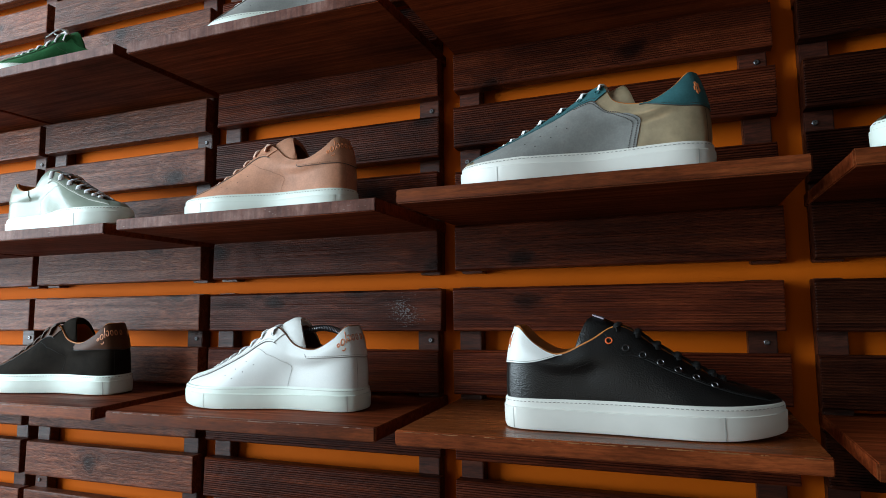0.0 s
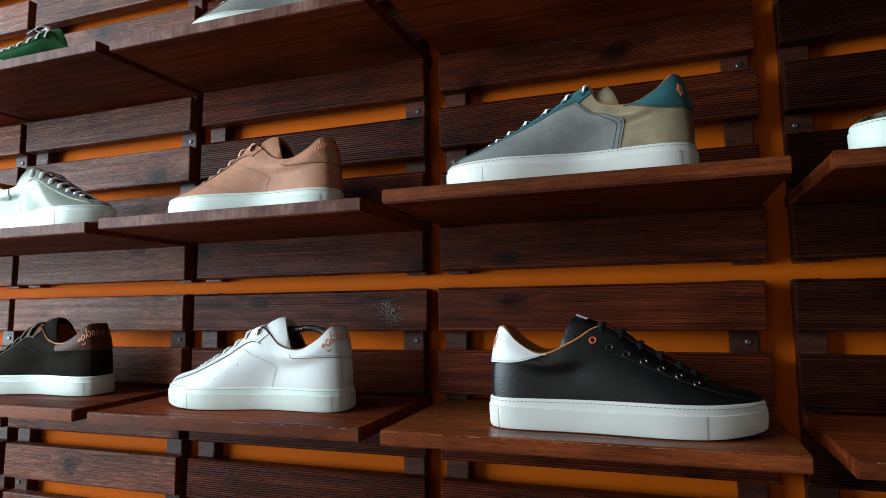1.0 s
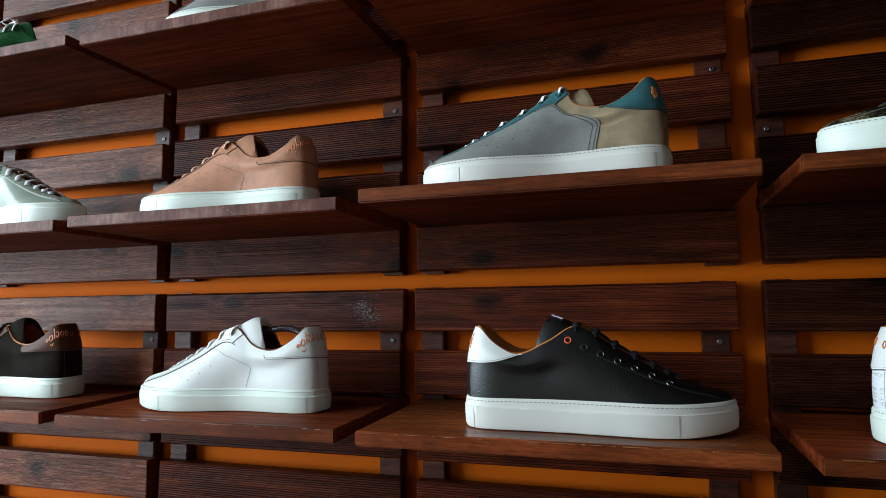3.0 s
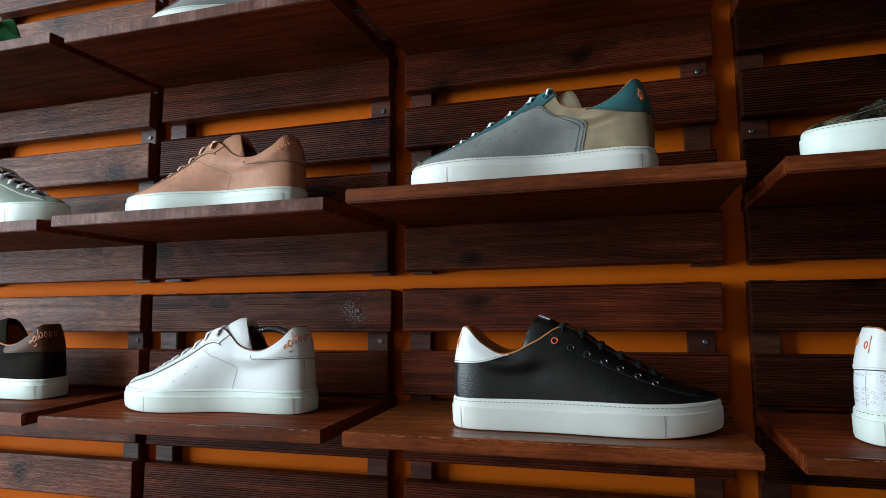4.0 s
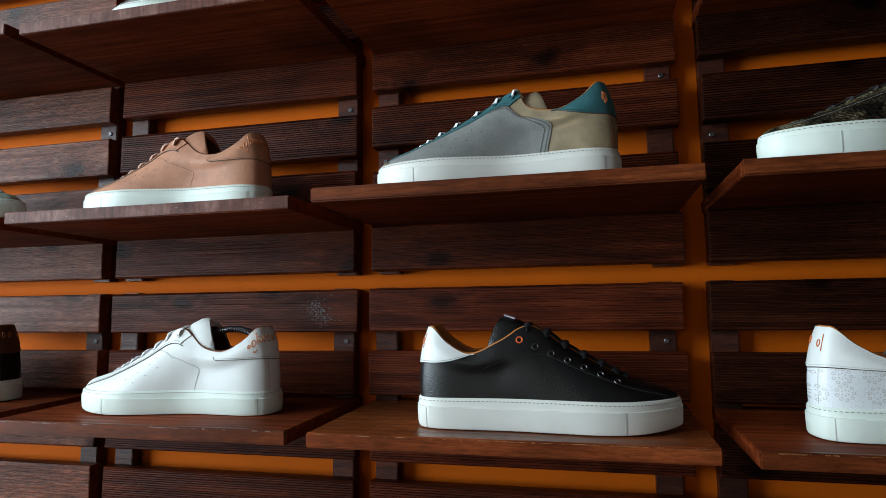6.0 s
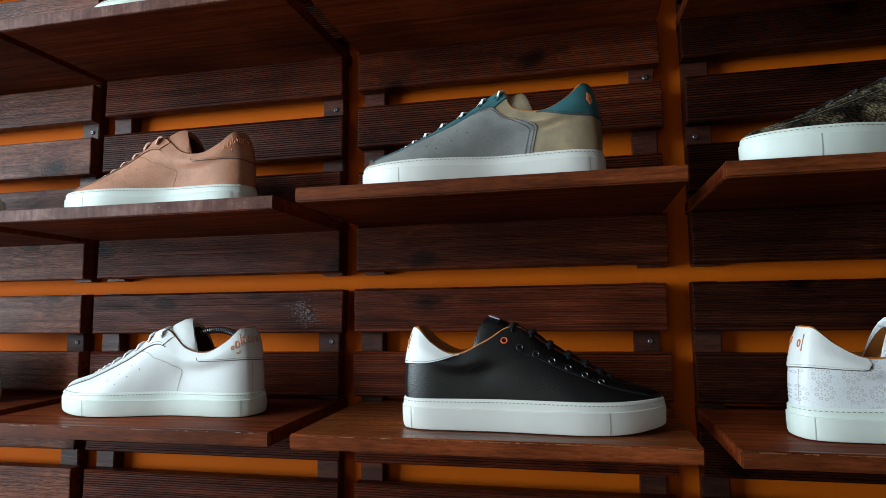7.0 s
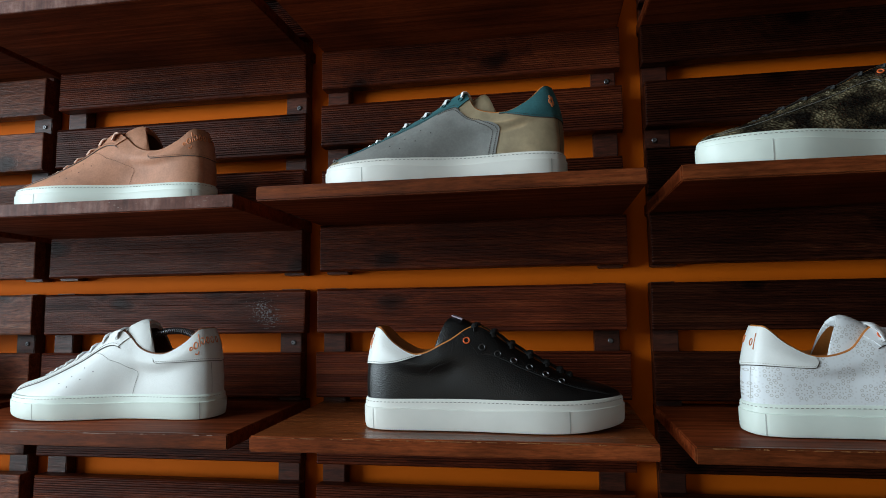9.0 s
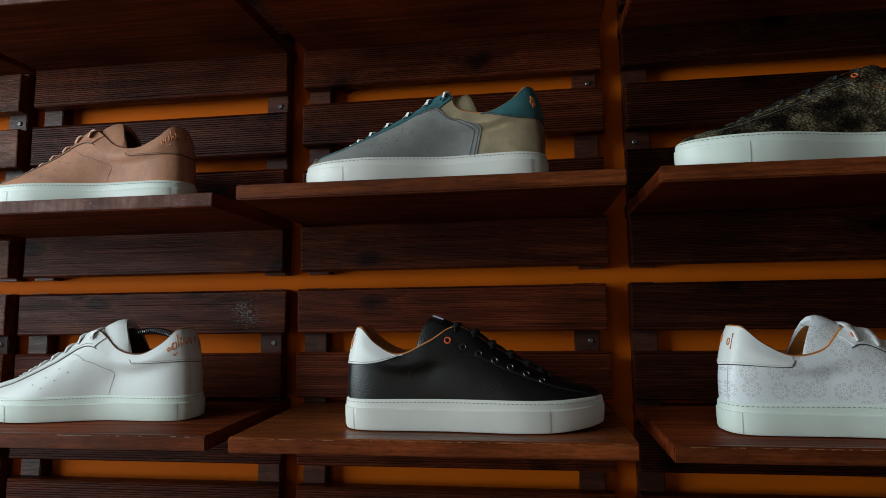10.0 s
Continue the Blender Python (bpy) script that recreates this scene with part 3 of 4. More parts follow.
def dashes(bm, pts, normals, length, gap, width, height):
    """Short stitches along a line of points."""
    dist = [0.0]
    for a, b in zip(pts, pts[1:]):
        dist.append(dist[-1] + (b - a).length)
    total, pos = dist[-1], 0.0

    def sample(d):
        k = max(0, min(len(pts) - 2, next((j for j in range(len(dist) - 1) if dist[j + 1] >= d), len(pts) - 2)))
        t = (d - dist[k]) / max(1e-9, dist[k + 1] - dist[k])
        return pts[k].lerp(pts[k + 1], t), normals[k].lerp(normals[k + 1], t).normalized()
    while pos + length < total:
        (a, na), (b, nb) = sample(pos), sample(pos + length)
        d = (b - a).normalized()
        s = d.cross(na).normalized() * width
        q = [bm.verts.new(a + s), bm.verts.new(a - s), bm.verts.new(b - s), bm.verts.new(b + s)]
        t = [bm.verts.new(a + s * 0.5 + na * height), bm.verts.new(a - s * 0.5 + na * height), bm.verts.new(b - s * 0.5 + nb * height), bm.verts.new(b + s * 0.5 + nb * height)]
        bm.faces.new(t)
        for j in range(4):
            bm.faces.new((q[j], q[(j + 1) % 4], t[(j + 1) % 4], t[j]))
        pos += length + gap


SOLE_PROFILE = [(0.0050, 0.0), (0.0022, 0.03), (0.0012, 0.12), (0.0004, 0.45), (0.0000, 0.700), (0.0004, 0.715), (0.0020, 0.722),
                (0.0021, 0.74), (0.0021, 0.84), (0.0026, 0.93), (0.0040, 0.99), (0.0062, 1.0)]
SEAM_HEEL, SEAM_TOE = 2.3, 7.6


def ledge(i):
    """1 between the moulded seams, where the lower wall stands proud; 0 at the heel and the toe."""
    a = abs(i)
    return max(0.0, min(1.0, (a - SEAM_HEEL) / 0.1)) * max(0.0, min(1.0, (SEAM_TOE - a) / 0.1))


def sole_inset(i, inset, f):
    """At the heel and the toe the wall leans in smoothly, without the ledge."""
    return inset + (1 - ledge(i)) * 0.0008 * (f / 0.72) ** 2 * (1 if f < 0.718 else 0)


def sole_share(i, f):
    """The ledge dips at the arch."""
    return f - 0.05 * ledge(i) * math.exp(-((abs(i) - 5.2) / 1.2) ** 2) * (1 if 0.6 < f < 0.8 else 0)


def sole_bm(form):
    bm = bmesh.new()
    ids = [k / 10 for k in range(0, NST * 10 + 1)] + [-k / 10 for k in range(NST * 10 - 1, 0, -1)]
    rows = []
    for inset, f in SOLE_PROFILE:
        row = []
        for i in ids:
            p = form.outline(i, sole_inset(i, inset, f))
            lo, hi = sole_low(p.x), form.rim(p.x)
            row.append(bm.verts.new((p.x, p.y, lo + (hi - lo) * sole_share(i, f))))
        rows.append(row)
    grid_faces(bm, rows, True)
    bm.faces.new(rows[0])
    bm.faces.new(rows[-1])
    return bm


def sole_wall(form, i, f, off=0.0):
    for (n0, f0), (n1, f1) in zip(SOLE_PROFILE, SOLE_PROFILE[1:]):
        if f0 <= f <= f1:
            inset = n0 + (n1 - n0) * (f - f0) / (f1 - f0)
            break
    p = form.outline(i, sole_inset(i, inset, f) - off)
    lo, hi = sole_low(p.x), form.rim(p.x)
    return Vector((p.x, p.y, lo + (hi - lo) * f))


def quarter_line(f, corner, side, n=40):
    """Rear edge of the quarter, as stations and height shares: up from the sole to a rounded corner, then slanting forward to the lacing."""
    cx, cz = corner
    line = [(cx + 0.006, 0.034), (cx + 0.003, 0.034 + 0.5 * (cz - 0.034)), (cx + 0.0006, cz - 0.004), (cx, cz - 0.0005), (cx + 0.0016, cz + 0.0025), (cx + 0.008, cz + 0.0060), (cx + 0.022, cz + 0.0115), (cx + 0.040, cz + 0.0180), (cx + 0.066, cz + 0.0280)]
    pts = [f.find(x, z, side) for x, z in line]
    run = [0.0]
    for (x0, z0), (x1, z1) in zip(line, line[1:]):
        run.append(run[-1] + math.hypot(x1 - x0, z1 - z0))
    out = []
    for k in range(n + 1):
        d = run[-1] * k / n
        j = max(m for m in range(len(run) - 1) if run[m] <= d + 1e-9)
        t = (d - run[j]) / (run[j + 1] - run[j])
        out.append((pts[j][0] + (pts[j + 1][0] - pts[j][0]) * t, pts[j][1] + (pts[j + 1][1] - pts[j][1]) * t))
    return out


def quarter_bm(form, line, side, low_edge, nu=44):
    """The quarter panel, from its rear edge forward to the toe and up to the lace facing."""
    bm = bmesh.new()
    n = len(line) - 1
    rows = []
    for c in range(-1, n + 2):
        k = min(max(c, 0), n)
        w = k / n
        i0, v0 = line[k]
        i1 = 8.75 + 0.5 * w
        row = []
        for a in range(-1, nu + 2):
            u = min(max(a / nu, 0), 1)
            i = i0 + (i1 - i0) * u

            def full(j):
                return 0.02 + (low_edge(max(j, 5.6)) - 0.032) * w
            v = full(i) + (1 - u) ** 2 * (v0 - full(i0))
            edge = a in (-1, nu + 1) or c in (-1, n + 1)
            row.append(bm.verts.new(form.at(side * i, min(v, low_edge(max(i, 5.6)) - 0.012), -0.0004 if edge else 0.0012)))
        rows.append(row)
    grid_faces(bm, rows)
    return bm


def sneaker(label, heel, toe, z, m, foot=1, emblem=True, holes=True, bow=False, quarter=None, sole=None, tongue=None, lining=None, eyelets=None, seam_stitch=True, thick=1.0, tall=1.0, lace_v=0.81, drop=0.0, top_eyelet=None, tongue_rise=0.0, quarter_seam=True, lace_r=0.0047, reach=4.3, throat=0.0, corner=(0.104, 0.060), crest=False, pointed=False, facing=0.80, rise=0.0):
    """m: upper, tab, stay, lace materials. heel, toe: plan positions; z: front height of the shelf that it stands on."""
    (hx, hy), (tx, ty) = heel, toe
    ang = math.degrees(math.atan2(ty - hy, tx - hx))
    shoe = thing("sneaker", label, "shoe", on_shelf(z) @ pose(hx, hy, 0.0003, 0, 0, ang), "sneakers on display")
    s = math.hypot(tx - hx, ty - hy) / 0.304
    shoe.scale = (s, s, s * tall)
    f = Form(foot, thick, drop, throat, rise)
    upper, tab, stay, lace = m
    lining = lining or ORANGE_LINING
    sole_part = part("sole", sole_bm(f), sole or RUBBER, shoe, "white rubber cup sole", True)
    # stitches along the top of the sole
    bm = bmesh.new()
    for side in (1, -1):
        ids = [side * (0.3 + (NST - 0.6) * k / 150) for k in range(151)]
        dashes(bm, [sole_wall(f, i, 0.90, 0.0002) for i in ids], [f.out(i) + Vector((0, 0, 0.5)) for i in ids], 0.0026, 0.0022, 0.0004, 0.0003)
    tagged(part("sole_stitching", bm, THREAD_SOLE, sole_part), kind="stuff")
    for side in (1, -1):
        for ic in (SEAM_HEEL, SEAM_TOE):
            bm = bmesh.new()
            way = (f.outline(side * (ic + 0.05)) - f.outline(side * (ic - 0.05))).normalized() * 0.0005
            rows = [[bm.verts.new(sole_wall(f, side * ic, k / 12 * 0.67 + 0.035, 0.00035) + way * d) for k in range(13)] for d in (-1, 1)]
            grid_faces(bm, rows)
            part("sole_seam", bm, SEAM, sole_part)
    # upper
    bm = bmesh.new()
    ids = [k / 6 for k in range(0, NST * 6 + 1)] + [-k / 6 for k in range(NST * 6 - 1, 0, -1)]
    grid_faces(bm, [[bm.verts.new(f.raw(i, v)) for i in ids] for v in [k / 14 for k in range(15)]], True)
    part("upper", bm, upper, shoe, "", True)
    # lining rolls over the collar edge and goes down inside
    bm = bmesh.new()
    rows = []
    for d, h, t in ((0.0, 0.0, 0), (0.0007, 0.0012, 0), (0.0022, 0.0017, 0), (0.0040, 0.0008, 0), (0.0052, -0.002, 0), (0.0056, 0, 0.35), (0.0064, 0, 0.7), (0.008, 0, 1.0)):
        row = []
        for i in ids:
            a = abs(i)
            dd = d * (0.35 if a > 9.5 else 1.0)
            top, base = f.raw(i, 1.0), f.raw(i, 0.02)
            inw = -f.out(i) if a < 9 else Vector((-1, 0, 0))
            if 4.5 < a < 9:
                inw = Vector((0, -1 if i > 0 else 1, 0))
            p = top + inw * dd + Vector((0, 0, h))
            if t:
                q = base + inw * 0.007
                q.z = 0.034
                p = (top + inw * dd).lerp(q, t) + inw * 0.002 * math.sin(math.pi * t)
            row.append(bm.verts.new(p))
        rows.append(row)
    grid_faces(bm, rows, True)
    bm.faces.new(rows[-1])
    part("lining", bm, lining, shoe, "tan leather lining and insole", True)
    # heel tab

    def tab_low(i):
        a = abs(i)
        zz = 0.0728 - 0.8 * drop + 0.0022 * math.sin(min(1, a / reach) * math.pi) + (0.013 * max(0, (a - 2.3) / (reach - 2.3)) ** 2 if pointed else 0.12 * max(0, a - reach + 0.22) ** 2)
        return min(0.98 if pointed else 0.93, f.v_at_height(i, zz))
    tab_part = shoe if tab is None else part("heel_tab", patch_bm(f, lambda w: -reach, lambda w: reach, tab_low, lambda i: 1.0, 54, 6, 0.0013), tab, shoe, "", True)
    # lace facings
    for side in (1, -1):
        def stay_low(i):
            t = min(1, max(0, (abs(i) - 5.5) / 4.0))
            return facing - 0.12 * t - (facing - 0.30) * t ** 2.6
        part("lace_facing", patch_bm(f, lambda w: side * (5.55 + 0.18 * (1 - w)), lambda w: side * (9.45 + 0.10 * w), stay_low, lambda i: 1.0, 36, 5, 0.0013), stay, shoe, "", True)
    rear = {side: quarter_line(f, corner, side) for side in (1, -1)}
    if quarter:
        for side in (1, -1):
            part("quarter_panel", quarter_bm(f, rear[side], side, stay_low), quarter, shoe, "grey nubuck quarter panel", True)
    if seam_stitch:
        bm = bmesh.new()
        for side in (1, -1):
            for gap in ((0.0, 0.12) if quarter else (0.0,) if quarter_seam else ()):
                line_pts = [(side * (i + 0.07 + gap), max(0.03, v - 0.022 - 0.25 * gap)) for i, v in rear[side]]
                dashes(bm, [f.at(i, v, 0.0016 if quarter else 0.0002) for i, v in line_pts], [f.normal(i, v) for i, v in line_pts], 0.0018, 0.0010, 0.00046 if quarter else 0.00030, 0.0003)
            for lo_f, a0, a1, o in ((tab_low, 0.2, reach - 0.1, 0.025),) * (tab is not None) + ((stay_low, 5.8, 9.3, 0.03),):
                ii = [side * (a0 + (a1 - a0) * k / 60) for k in range(61)]
                dashes(bm, [f.at(i, lo_f(i) + o, 0.0015) for i in ii], [f.normal(i, lo_f(i)) for i in ii], 0.0014, 0.0011, 0.00028, 0.0003)
            ws = [0.04 + 0.9 * tab_low(side * 1.2) * k / 30 for k in range(31)]
            dashes(bm, [f.at(side * 1.2, w, 0.0002) for w in ws], [f.normal(side * 1.2, w) for w in ws], 0.0021, 0.0001, 0.00026, 0.0002)
        tagged(part("stitching", bm, THREAD_BLACK if upper in (BLACK_LEATHER, SNAKE, OLIVE_SUEDE) else THREAD_TAN if upper == TAN_NUBUCK else THREAD_BROWN if quarter else THREAD if upper in (EMBOSSED, SILVER_LEATHER) else THREAD_DARK, shoe), kind="stuff")
        # tubes along the cut edges paint the shadow line under tab and facing
        for side in (1, -1):
            for lo_f, a0, a1, owner in ((tab_low, 0.0, reach, 0),) * (tab is not None) + ((stay_low, 5.62, 9.44, 1),):
                bm = bmesh.new()
                tube(bm, [f.at(side * (a0 + (a1 - a0) * k / 50), lo_f(side * (a0 + (a1 - a0) * k / 50)) - 0.006, 0.0006) for k in range(51)], 0.00055, 5)
                part("cut_edge", bm, THREAD_DARK if upper == SNAKE else THREAD_BLACK if upper in (BLACK_LEATHER, OLIVE_SUEDE) else THREAD if upper == SILVER_LEATHER else EDGE_SHADE, shoe)
    # tongue
    bm = bmesh.new()
    line = [(0.240, 0.047, 0.010, 0.0015, 0.002), (0.205, 0.066, 0.014, 0.002, 0.004), (0.170, 0.085, 0.019, 0.0025, 0.008), (0.142, 0.103, 0.0225, 0.0035, 0.022),
            (0.126, 0.1125, 0.0238, 0.0050, 0.033), (0.116, 0.1160, 0.0238, 0.0060, 0.038), (0.109, 0.1172, 0.0232, 0.0062, 0.040), (0.1045, 0.1168, 0.0224, 0.0052, 0.040), (0.1020, 0.1150, 0.0210, 0.0022, 0.039)]
    line = [(x + throat * math.exp(-((x - 0.13) / 0.03) ** 2), zz + (0.004 + tongue_rise) * max(0.0, min(1.0, (0.16 - x) / 0.04)), w, th, dr) for x, zz, w, th, dr in line]
    rings = []
    for x, zz, w, th, drop in line:
        ring = []
        for a in range(28):
            c, sn = math.cos(a * math.tau / 28), math.sin(a * math.tau / 28)
            y = w * math.copysign(abs(c) ** 0.75, c)
            ring.append(bm.verts.new((x - 0.5 * th * sn - (0.008 + 0.3 * drop) * (y / w) ** 2, y + foot * sway(x), zz + th * sn - drop * abs(y / w) ** 3)))
        rings.append(ring)
    grid_faces(bm, rings, True)
    bm.faces.new(rings[0])
    bm.faces.new(rings[-1])
    tongue_part = part("tongue", bm, upper, shoe, "", True)
    bm = bmesh.new()
    rows = []
    for x, zz, w, th, drop_y in line[2:]:
        rows.append([bm.verts.new((x - 0.0016 + 0.4 * th - (0.008 + 0.3 * drop_y) * (y / w) ** 2, 0.93 * y + foot * sway(x), zz - th * 0.95 * (1 - 0.5 * (y / w) ** 2) - 0.0008 - drop_y * abs(y / w) ** 3)) for y in [w * 0.97 * k / 10 for k in range(-10, 11)]])
    grid_faces(bm, rows)
    part("tongue_lining", bm, lining, tongue_part, "tan leather tongue lining", True)
    if tongue:
        bm = box_bm(-0.008, 0.006, -0.008, 0.008, -0.0008, 0.0008, 0.0005)
        bmesh.ops.transform(bm, matrix=pose(0.109 + throat, foot * 0.001, 0.1262 + tongue_rise, 0, 20, 0), verts=bm.verts[:])
        part("tongue_label", bm, tongue, tongue_part, "lilac cloth label on the tongue")
    # laces and eyelets
    bm = bmesh.new()
    stops = [5.95 + 0.56 * k for k in range(7)]
    for k, i in enumerate(stops):
        a, b = f.at(i, lace_v, 0.0022), f.at(-i, lace_v, 0.0022)
        a2, b2 = f.at(i, 0.99, 0.0030), f.at(-i, 0.99, 0.0030)
        mid = (a2 + b2) / 2 + Vector((0, 0, 0.0025))
        q1, q3 = a2.lerp(mid, 0.5) + Vector((0, 0, 0.0012)), b2.lerp(mid, 0.5) + Vector((0, 0, 0.0012))
        axis = (f.raw(i + 0.3, 1) - f.raw(i - 0.3, 1)).normalized()
        tube(bm, [a - Vector((0, 0, 0.001)), a.lerp(a2, 0.5) + Vector((0, 0, 0.0018)), a2, q1, mid, q3, b2, b.lerp(b2, 0.5) + Vector((0, 0, 0.0018)), b - Vector((0, 0, 0.001))], lace_r, 8, 0.42, Vector((0, 0, 1)))
        if k + 1 < len(stops):
            c2 = f.at(-stops[k + 1], 0.99, 0.003)
            tube(bm, [a2, (a2 + c2) / 2 + Vector((0, 0, 0.001)), c2], 0.0030, 8, 0.35)
    if bow:
        o = f.raw(5.9, 1.0).lerp(f.raw(-5.9, 1.0), 0.5) + Vector((0.006, 0, 0.010))
        for sgn in (1, -1):
            tube(bm, [o + Vector((0.004 * math.cos(a) * 0 + 0.016 * (1 - math.cos(a)) * 0.9, sgn * 0.020 * math.sin(a * 0.5) * (1 if a < 3.2 else 0.9), 0.006 * math.sin(a) - 0.010 * (1 - math.cos(a)) * 0.5)) for a in [j * 0.6 for j in range(11)]], 0.0030, 8, 0.45)
            tube(bm, [o, o + Vector((0.012, sgn * 0.014, 0.002)), o + Vector((0.030, sgn * 0.026, -0.012)), o + Vector((0.046, sgn * 0.030, -0.026))], 0.0030, 8, 0.45)
        bmesh.ops.create_icosphere(bm, subdivisions=2, radius=0.006, matrix=Matrix.Translation(o))
    part("laces", bm, lace, shoe, "", True)
    eye_v = 0.90
    for side in (1, -1):
        for k, i in enumerate(stops):
            bm = bmesh.new()
            ei, ev = f.find(0.127 + 0.0176 * k, 0.1005 - 0.0077 * k, side) if eyelets else (i, eye_v)
            c, n = f.at(side * ei, ev, 0.0014), f.normal(side * ei, ev)
            u = n.orthogonal().normalized() * (1.2 if eyelets else 1.0)
            w = n.cross(u)
            rings = []
            for rr, h in ((0.0036, 0.0), (0.0033, 0.0009), (0.0026, 0.0010), (0.0021, 0.0002)):
                rings.append([bm.verts.new(c + n * h + (u * math.cos(a * math.tau / 12) + w * math.sin(a * math.tau / 12)) * rr) for a in range(12)])
            grid_faces(bm, rings, True)
            part("eyelet", bm, top_eyelet if k == 0 and top_eyelet else (eyelets or stay), shoe, "", True)
    if holes:
        bm = bmesh.new()
        for side in (1, -1):
            for r in range(2):
                for k in range(3):
                    i, v = side * (6.15 + 0.42 * r + 0.30 * k), 0.40 - 0.10 * k + 0.10 * r
                    c, n = f.at(i, v, 0.0016 if quarter else 0.0003), f.normal(i, v)
                    bmesh.ops.create_circle(bm, cap_ends=True, segments=8, radius=0.0008, matrix=Matrix.Translation(c) @ n.to_track_quat("Z", "Y").to_matrix().to_4x4())
        tagged(part("punch_holes", bm, DARK_HOLE, shoe), kind="stuff")
    if emblem:
        # a printed mark of loops and bars round the back of the tab, or a small crest of loops
        bm = bmesh.new()

        def on(a, v):
            return f.at(a, v, 0.0014)

        def stroke(pts):
            tube(bm, [on(a, v) for a, v in pts], 0.0010, 5, 0.2, Vector((0, 1, 0)))

        def loop(ca, cv, ra, rv, a0=0.0, a1=6.3):
            stroke([(ca + ra * math.cos(a0 + (a1 - a0) * k / 14), cv + rv * math.sin(a0 + (a1 - a0) * k / 14)) for k in range(15)])
        if crest:
            for sg in (1, -1):
                for k in range(5):
                    loop(sg * (1.75 + 0.16 * math.cos(k * 1.2566)), 0.74 + 0.06 * math.sin(k * 1.2566), 0.07, 0.028)
        else:
            loop(2.62, 0.80, 0.075, 0.026)
            loop(2.34, 0.80, 0.12, 0.052)
            loop(2.32, 0.685, 0.10, 0.034, math.pi, 2 * math.pi)
            stroke([(2.09, 0.745), (2.07, 0.945)])
            loop(1.84, 0.81, 0.13, 0.052, 0.9, 6.3)
            for c in (1.38, 0.85, 0.2):
                loop(c, 0.81, 0.15, 0.050)
            loop(-1.05, 0.78, 0.13, 0.045)
            stroke([(-1.40, 0.68), (-1.40, 0.90)])
        tagged(part("emblem", bm, EMBLEM, tab_part, "orange printed loop mark"), kind="stuff")
    return shoe


WL, BK = WHITE_LEATHER, BLACK_LEATHER
white_heel, white_toe = (-0.085, -0.146), (-0.377, -0.150)
sneaker("white leather low sneaker with white cup sole on a shelf", white_heel, white_toe, FRONT_LOW[2], (WL, WL, WL, LACE_WHITE), 1, lining=BROWN_LINING, lace_v=0.90, lace_r=0.0032, throat=0.008, tongue_rise=0.002)
sneaker("black pebbled leather sneaker with white heel tab and orange lining", (0.112, -0.176), (0.409, -0.174), FRONT_LOW[3], (BK, WL, BK, LACE_BLACK), 1, holes=False, eyelets=EYELET_DARK, sole=RUBBER_CREAM, thick=1.12, tongue=LILAC, lace_v=0.95, top_eyelet=EYELET_ORANGE, lace_r=0.0042, reach=4.15, pointed=True, corner=(0.080, 0.066), throat=0.006, facing=0.66, rise=0.008)
sneaker("tan nubuck low sneaker with pinkish laces and white sole", (-0.110, -0.138), (-0.406, -0.134), FRONT_UP[2], (TAN_NUBUCK, TAN_NUBUCK, TAN_NUBUCK, LACE_TAN), 1, lining=BROWN_LINING, lace_v=0.87, thick=1.17, tall=0.972, throat=0.010, tongue_rise=0.002)
sneaker("grey and beige sneaker with teal suede heel tab and facing", (0.355, -0.186), (0.061, -0.165), FRONT_UP[3], (BEIGE_LEATHER, TEAL_SUEDE, TEAL_SUEDE, LACE_WHITE), 1, quarter=GREY_NUBUCK, sole=RUBBER_CREAM, tall=0.985, thick=1.06, tongue_rise=-0.010, lace_v=0.93, lace_r=0.0040, reach=4.2, pointed=True, throat=-0.012, corner=(0.076, 0.066), facing=0.80, crest=True)
sneaker("dark olive suede sneaker with brown leather heel tab", (-0.540, -0.126), (-0.837, -0.128), FRONT_LOW[1], (OLIVE_SUEDE, BROWN_LEATHER, BROWN_LEATHER, LACE_BROWN), 1, holes=False, throat=0.008)
sneaker("pearl white leather sneaker with pale laces and white sole", (-0.781, -0.155), (-0.482, -0.182), FRONT_UP[1], (SILVER_LEATHER, SILVER_LEATHER, SILVER_LEATHER, LACE_WHITE), -1, holes=False, tall=0.91, thick=1.1, lace_v=0.835, drop=0.012, lace_r=0.0038)
sneaker("dark snake-print leather sneaker with pale mint white sole", (0.796, -0.185), (0.490, -0.190), FRONT_UP[4], (SNAKE, SNAKE, SNAKE, LACE_BLACK), 1, holes=False, thick=1.14, tall=0.89, throat=-0.016, top_eyelet=EYELET_ORANGE, lace_v=0.96, lace_r=0.0026, quarter_seam=False)
sneaker("white embossed floral leather sneaker with orange lining", (0.527, -0.170), (0.829, -0.172), FRONT_LOW[4], (EMBOSSED, WL, EMBOSSED, LACE_WHITE), 1, holes=False, lace_v=0.835, top_eyelet=EYELET_ORANGE, quarter_seam=False, reach=3.95, tall=0.97, thick=1.08)
sneaker("green suede sneaker with white laces on the upper shelf", (-0.640, -0.085), (-0.780, -0.208), FRONT_TOP[1], (GREEN_SUEDE, None, GREEN_SUEDE, LACE_WHITE), 1, bow=True, drop=0.016, tall=1.32, emblem=False, lining=GREEN_SUEDE)
sneaker("grey leather sneaker with pale white sole on upper shelf", (-0.059, -0.152), (-0.360, -0.156), FRONT_TOP[2], (GREY_NUBUCK, GREY_NUBUCK, GREY_NUBUCK, LACE_WHITE), 1)


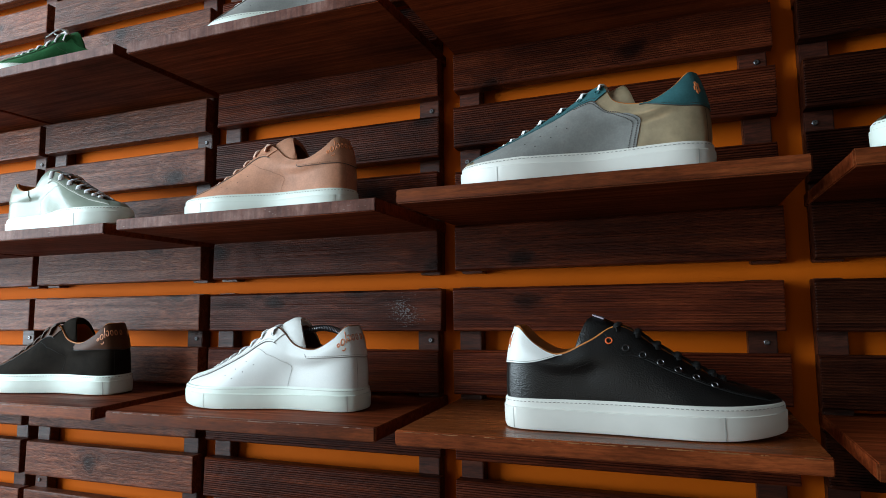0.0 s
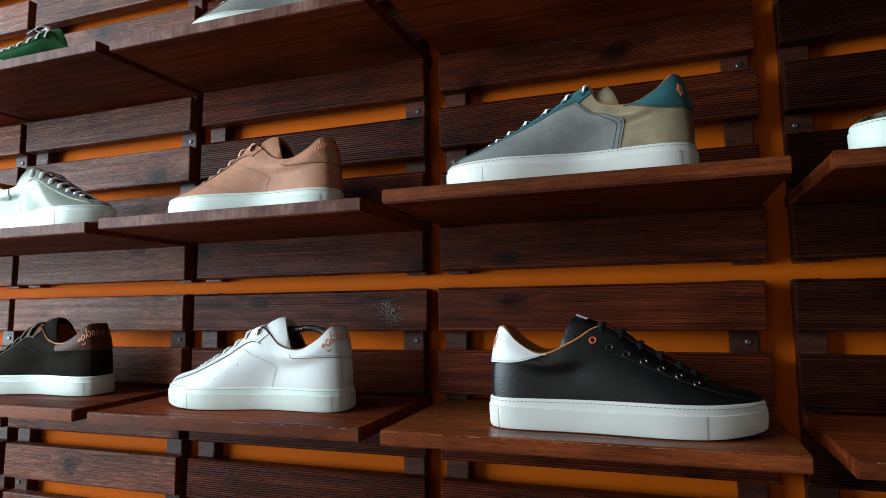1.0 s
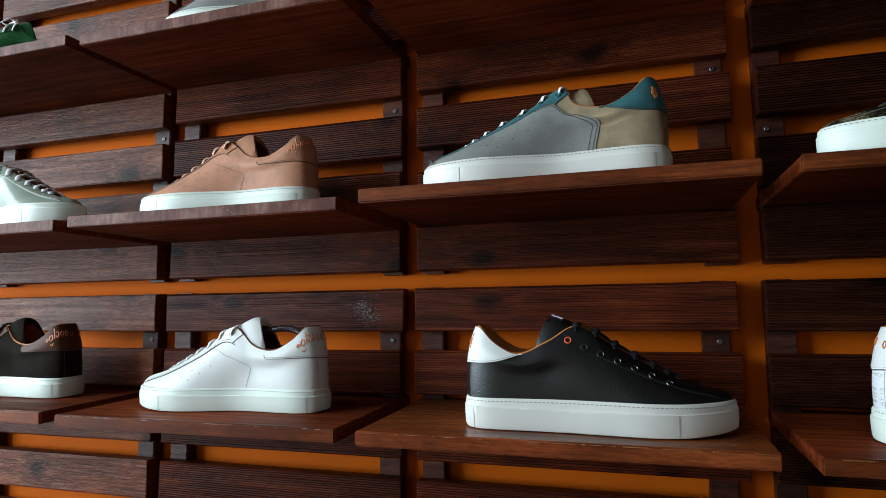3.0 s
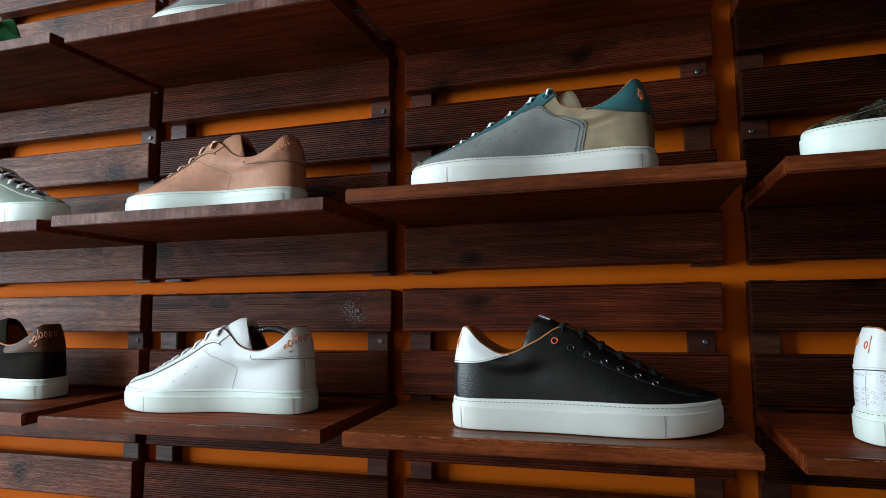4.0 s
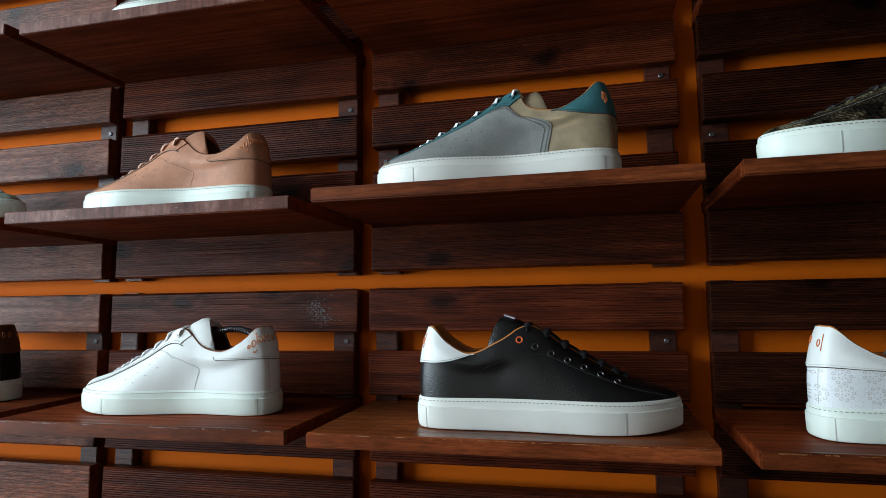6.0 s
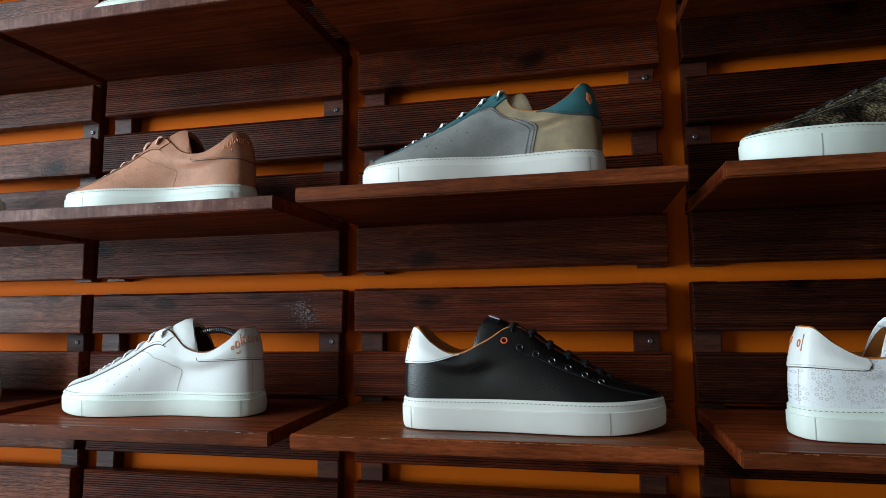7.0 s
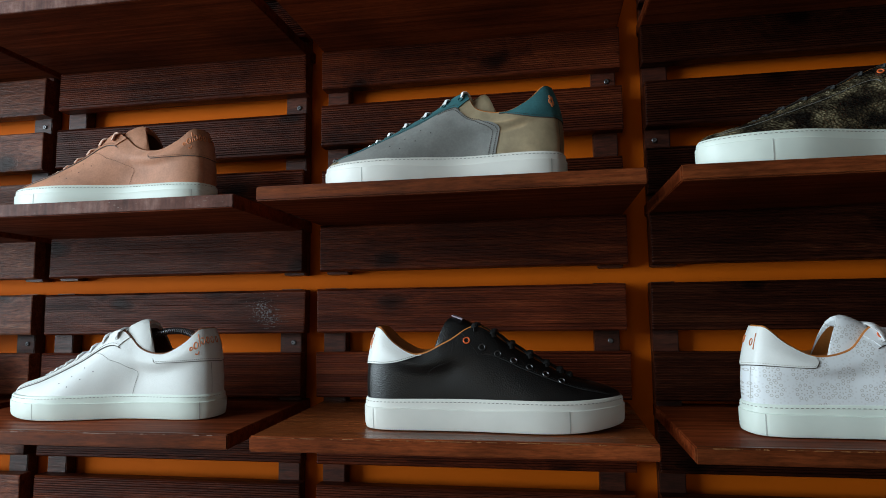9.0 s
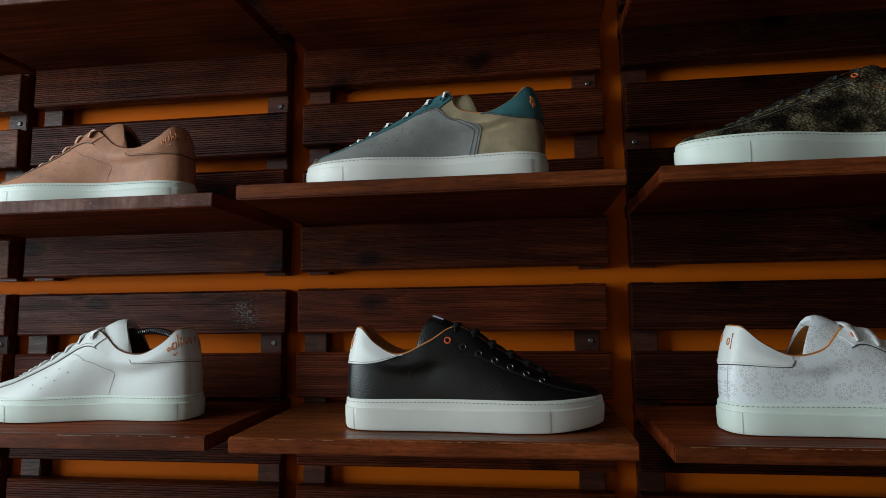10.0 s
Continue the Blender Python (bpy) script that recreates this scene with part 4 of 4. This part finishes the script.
def shoe_tree(heel, toe, z):
    """A spring shoe tree: coiled steel arch between a toe form and a heel knob."""
    ang = math.degrees(math.atan2(toe[1] - heel[1], toe[0] - heel[0]))
    t = thing("shoe_tree", "coiled steel spring shoe tree inside the white sneaker", "shoe tree", on_shelf(z) @ pose(heel[0], heel[1], 0.0003, 0, 0, ang))
    bm = bmesh.new()
    a, b, c = Vector((0.022, 0, 0.088)), Vector((0.060, 0, 0.128)), Vector((0.125, 0, 0.090))
    path = [a * (1 - u) ** 2 + b * 2 * u * (1 - u) + c * u * u for u in [k / 640 for k in range(641)]]
    pts = []
    for k, p in enumerate(path):
        d = (path[min(k + 1, 640)] - path[max(k - 1, 0)]).normalized()
        w = Vector((0, 1, 0)).cross(d)
        th = k / 640 * math.tau * 40
        pts.append(p + Vector((0, 1, 0)) * 0.0036 * math.cos(th) + w * 0.0036 * math.sin(th))
    tube(bm, pts, 0.0010, 5)
    part("spring", bm, STEEL, t, "bright coiled steel spring", True)
    for nm, p, r in (("heel_knob", Vector((0.020, 0, 0.082)), 0.011), ("toe_form", Vector((0.150, 0, 0.066)), 0.022)):
        bm = bmesh.new()
        bmesh.ops.create_uvsphere(bm, u_segments=16, v_segments=10, radius=r, matrix=Matrix.Translation(p) @ Matrix.Diagonal((1.3, 1.0, 0.7, 1)))
        part(nm, bm, DARK_HOLE, t, "dark plastic end piece", True)


shoe_tree(white_heel, white_toe, FRONT_LOW[2])


# ---- pale paint specks on one slat ----
speck_rng = random.Random(5)
bm = bmesh.new()
for _ in range(420):
    u = speck_rng.uniform(-1, 1)
    cx, cz = -0.078 + 0.014 * u + speck_rng.gauss(0, 0.009), 1.374 - 0.010 * u + speck_rng.gauss(0, 0.009)
    if not 1.348 < cz < 1.403:
        continue
    a, r = speck_rng.uniform(0, 6.3), 0.00025 + 0.0008 * speck_rng.random() ** 4
    ring = [bm.verts.new((cx + 1.6 * r * math.cos(a + k * 1.2566) * speck_rng.uniform(0.6, 1.2), FRONT - 0.0016, cz + r * math.sin(a + k * 1.2566))) for k in range(5)]
    bm.faces.new(ring)
tagged(part("paint_specks", bm, plain("pale dried paint", (0.21, 0.20, 0.20), 0.9, spec=0.1)), "pale dried paint specks on a ribbed slat", "paint specks", kind="stuff")
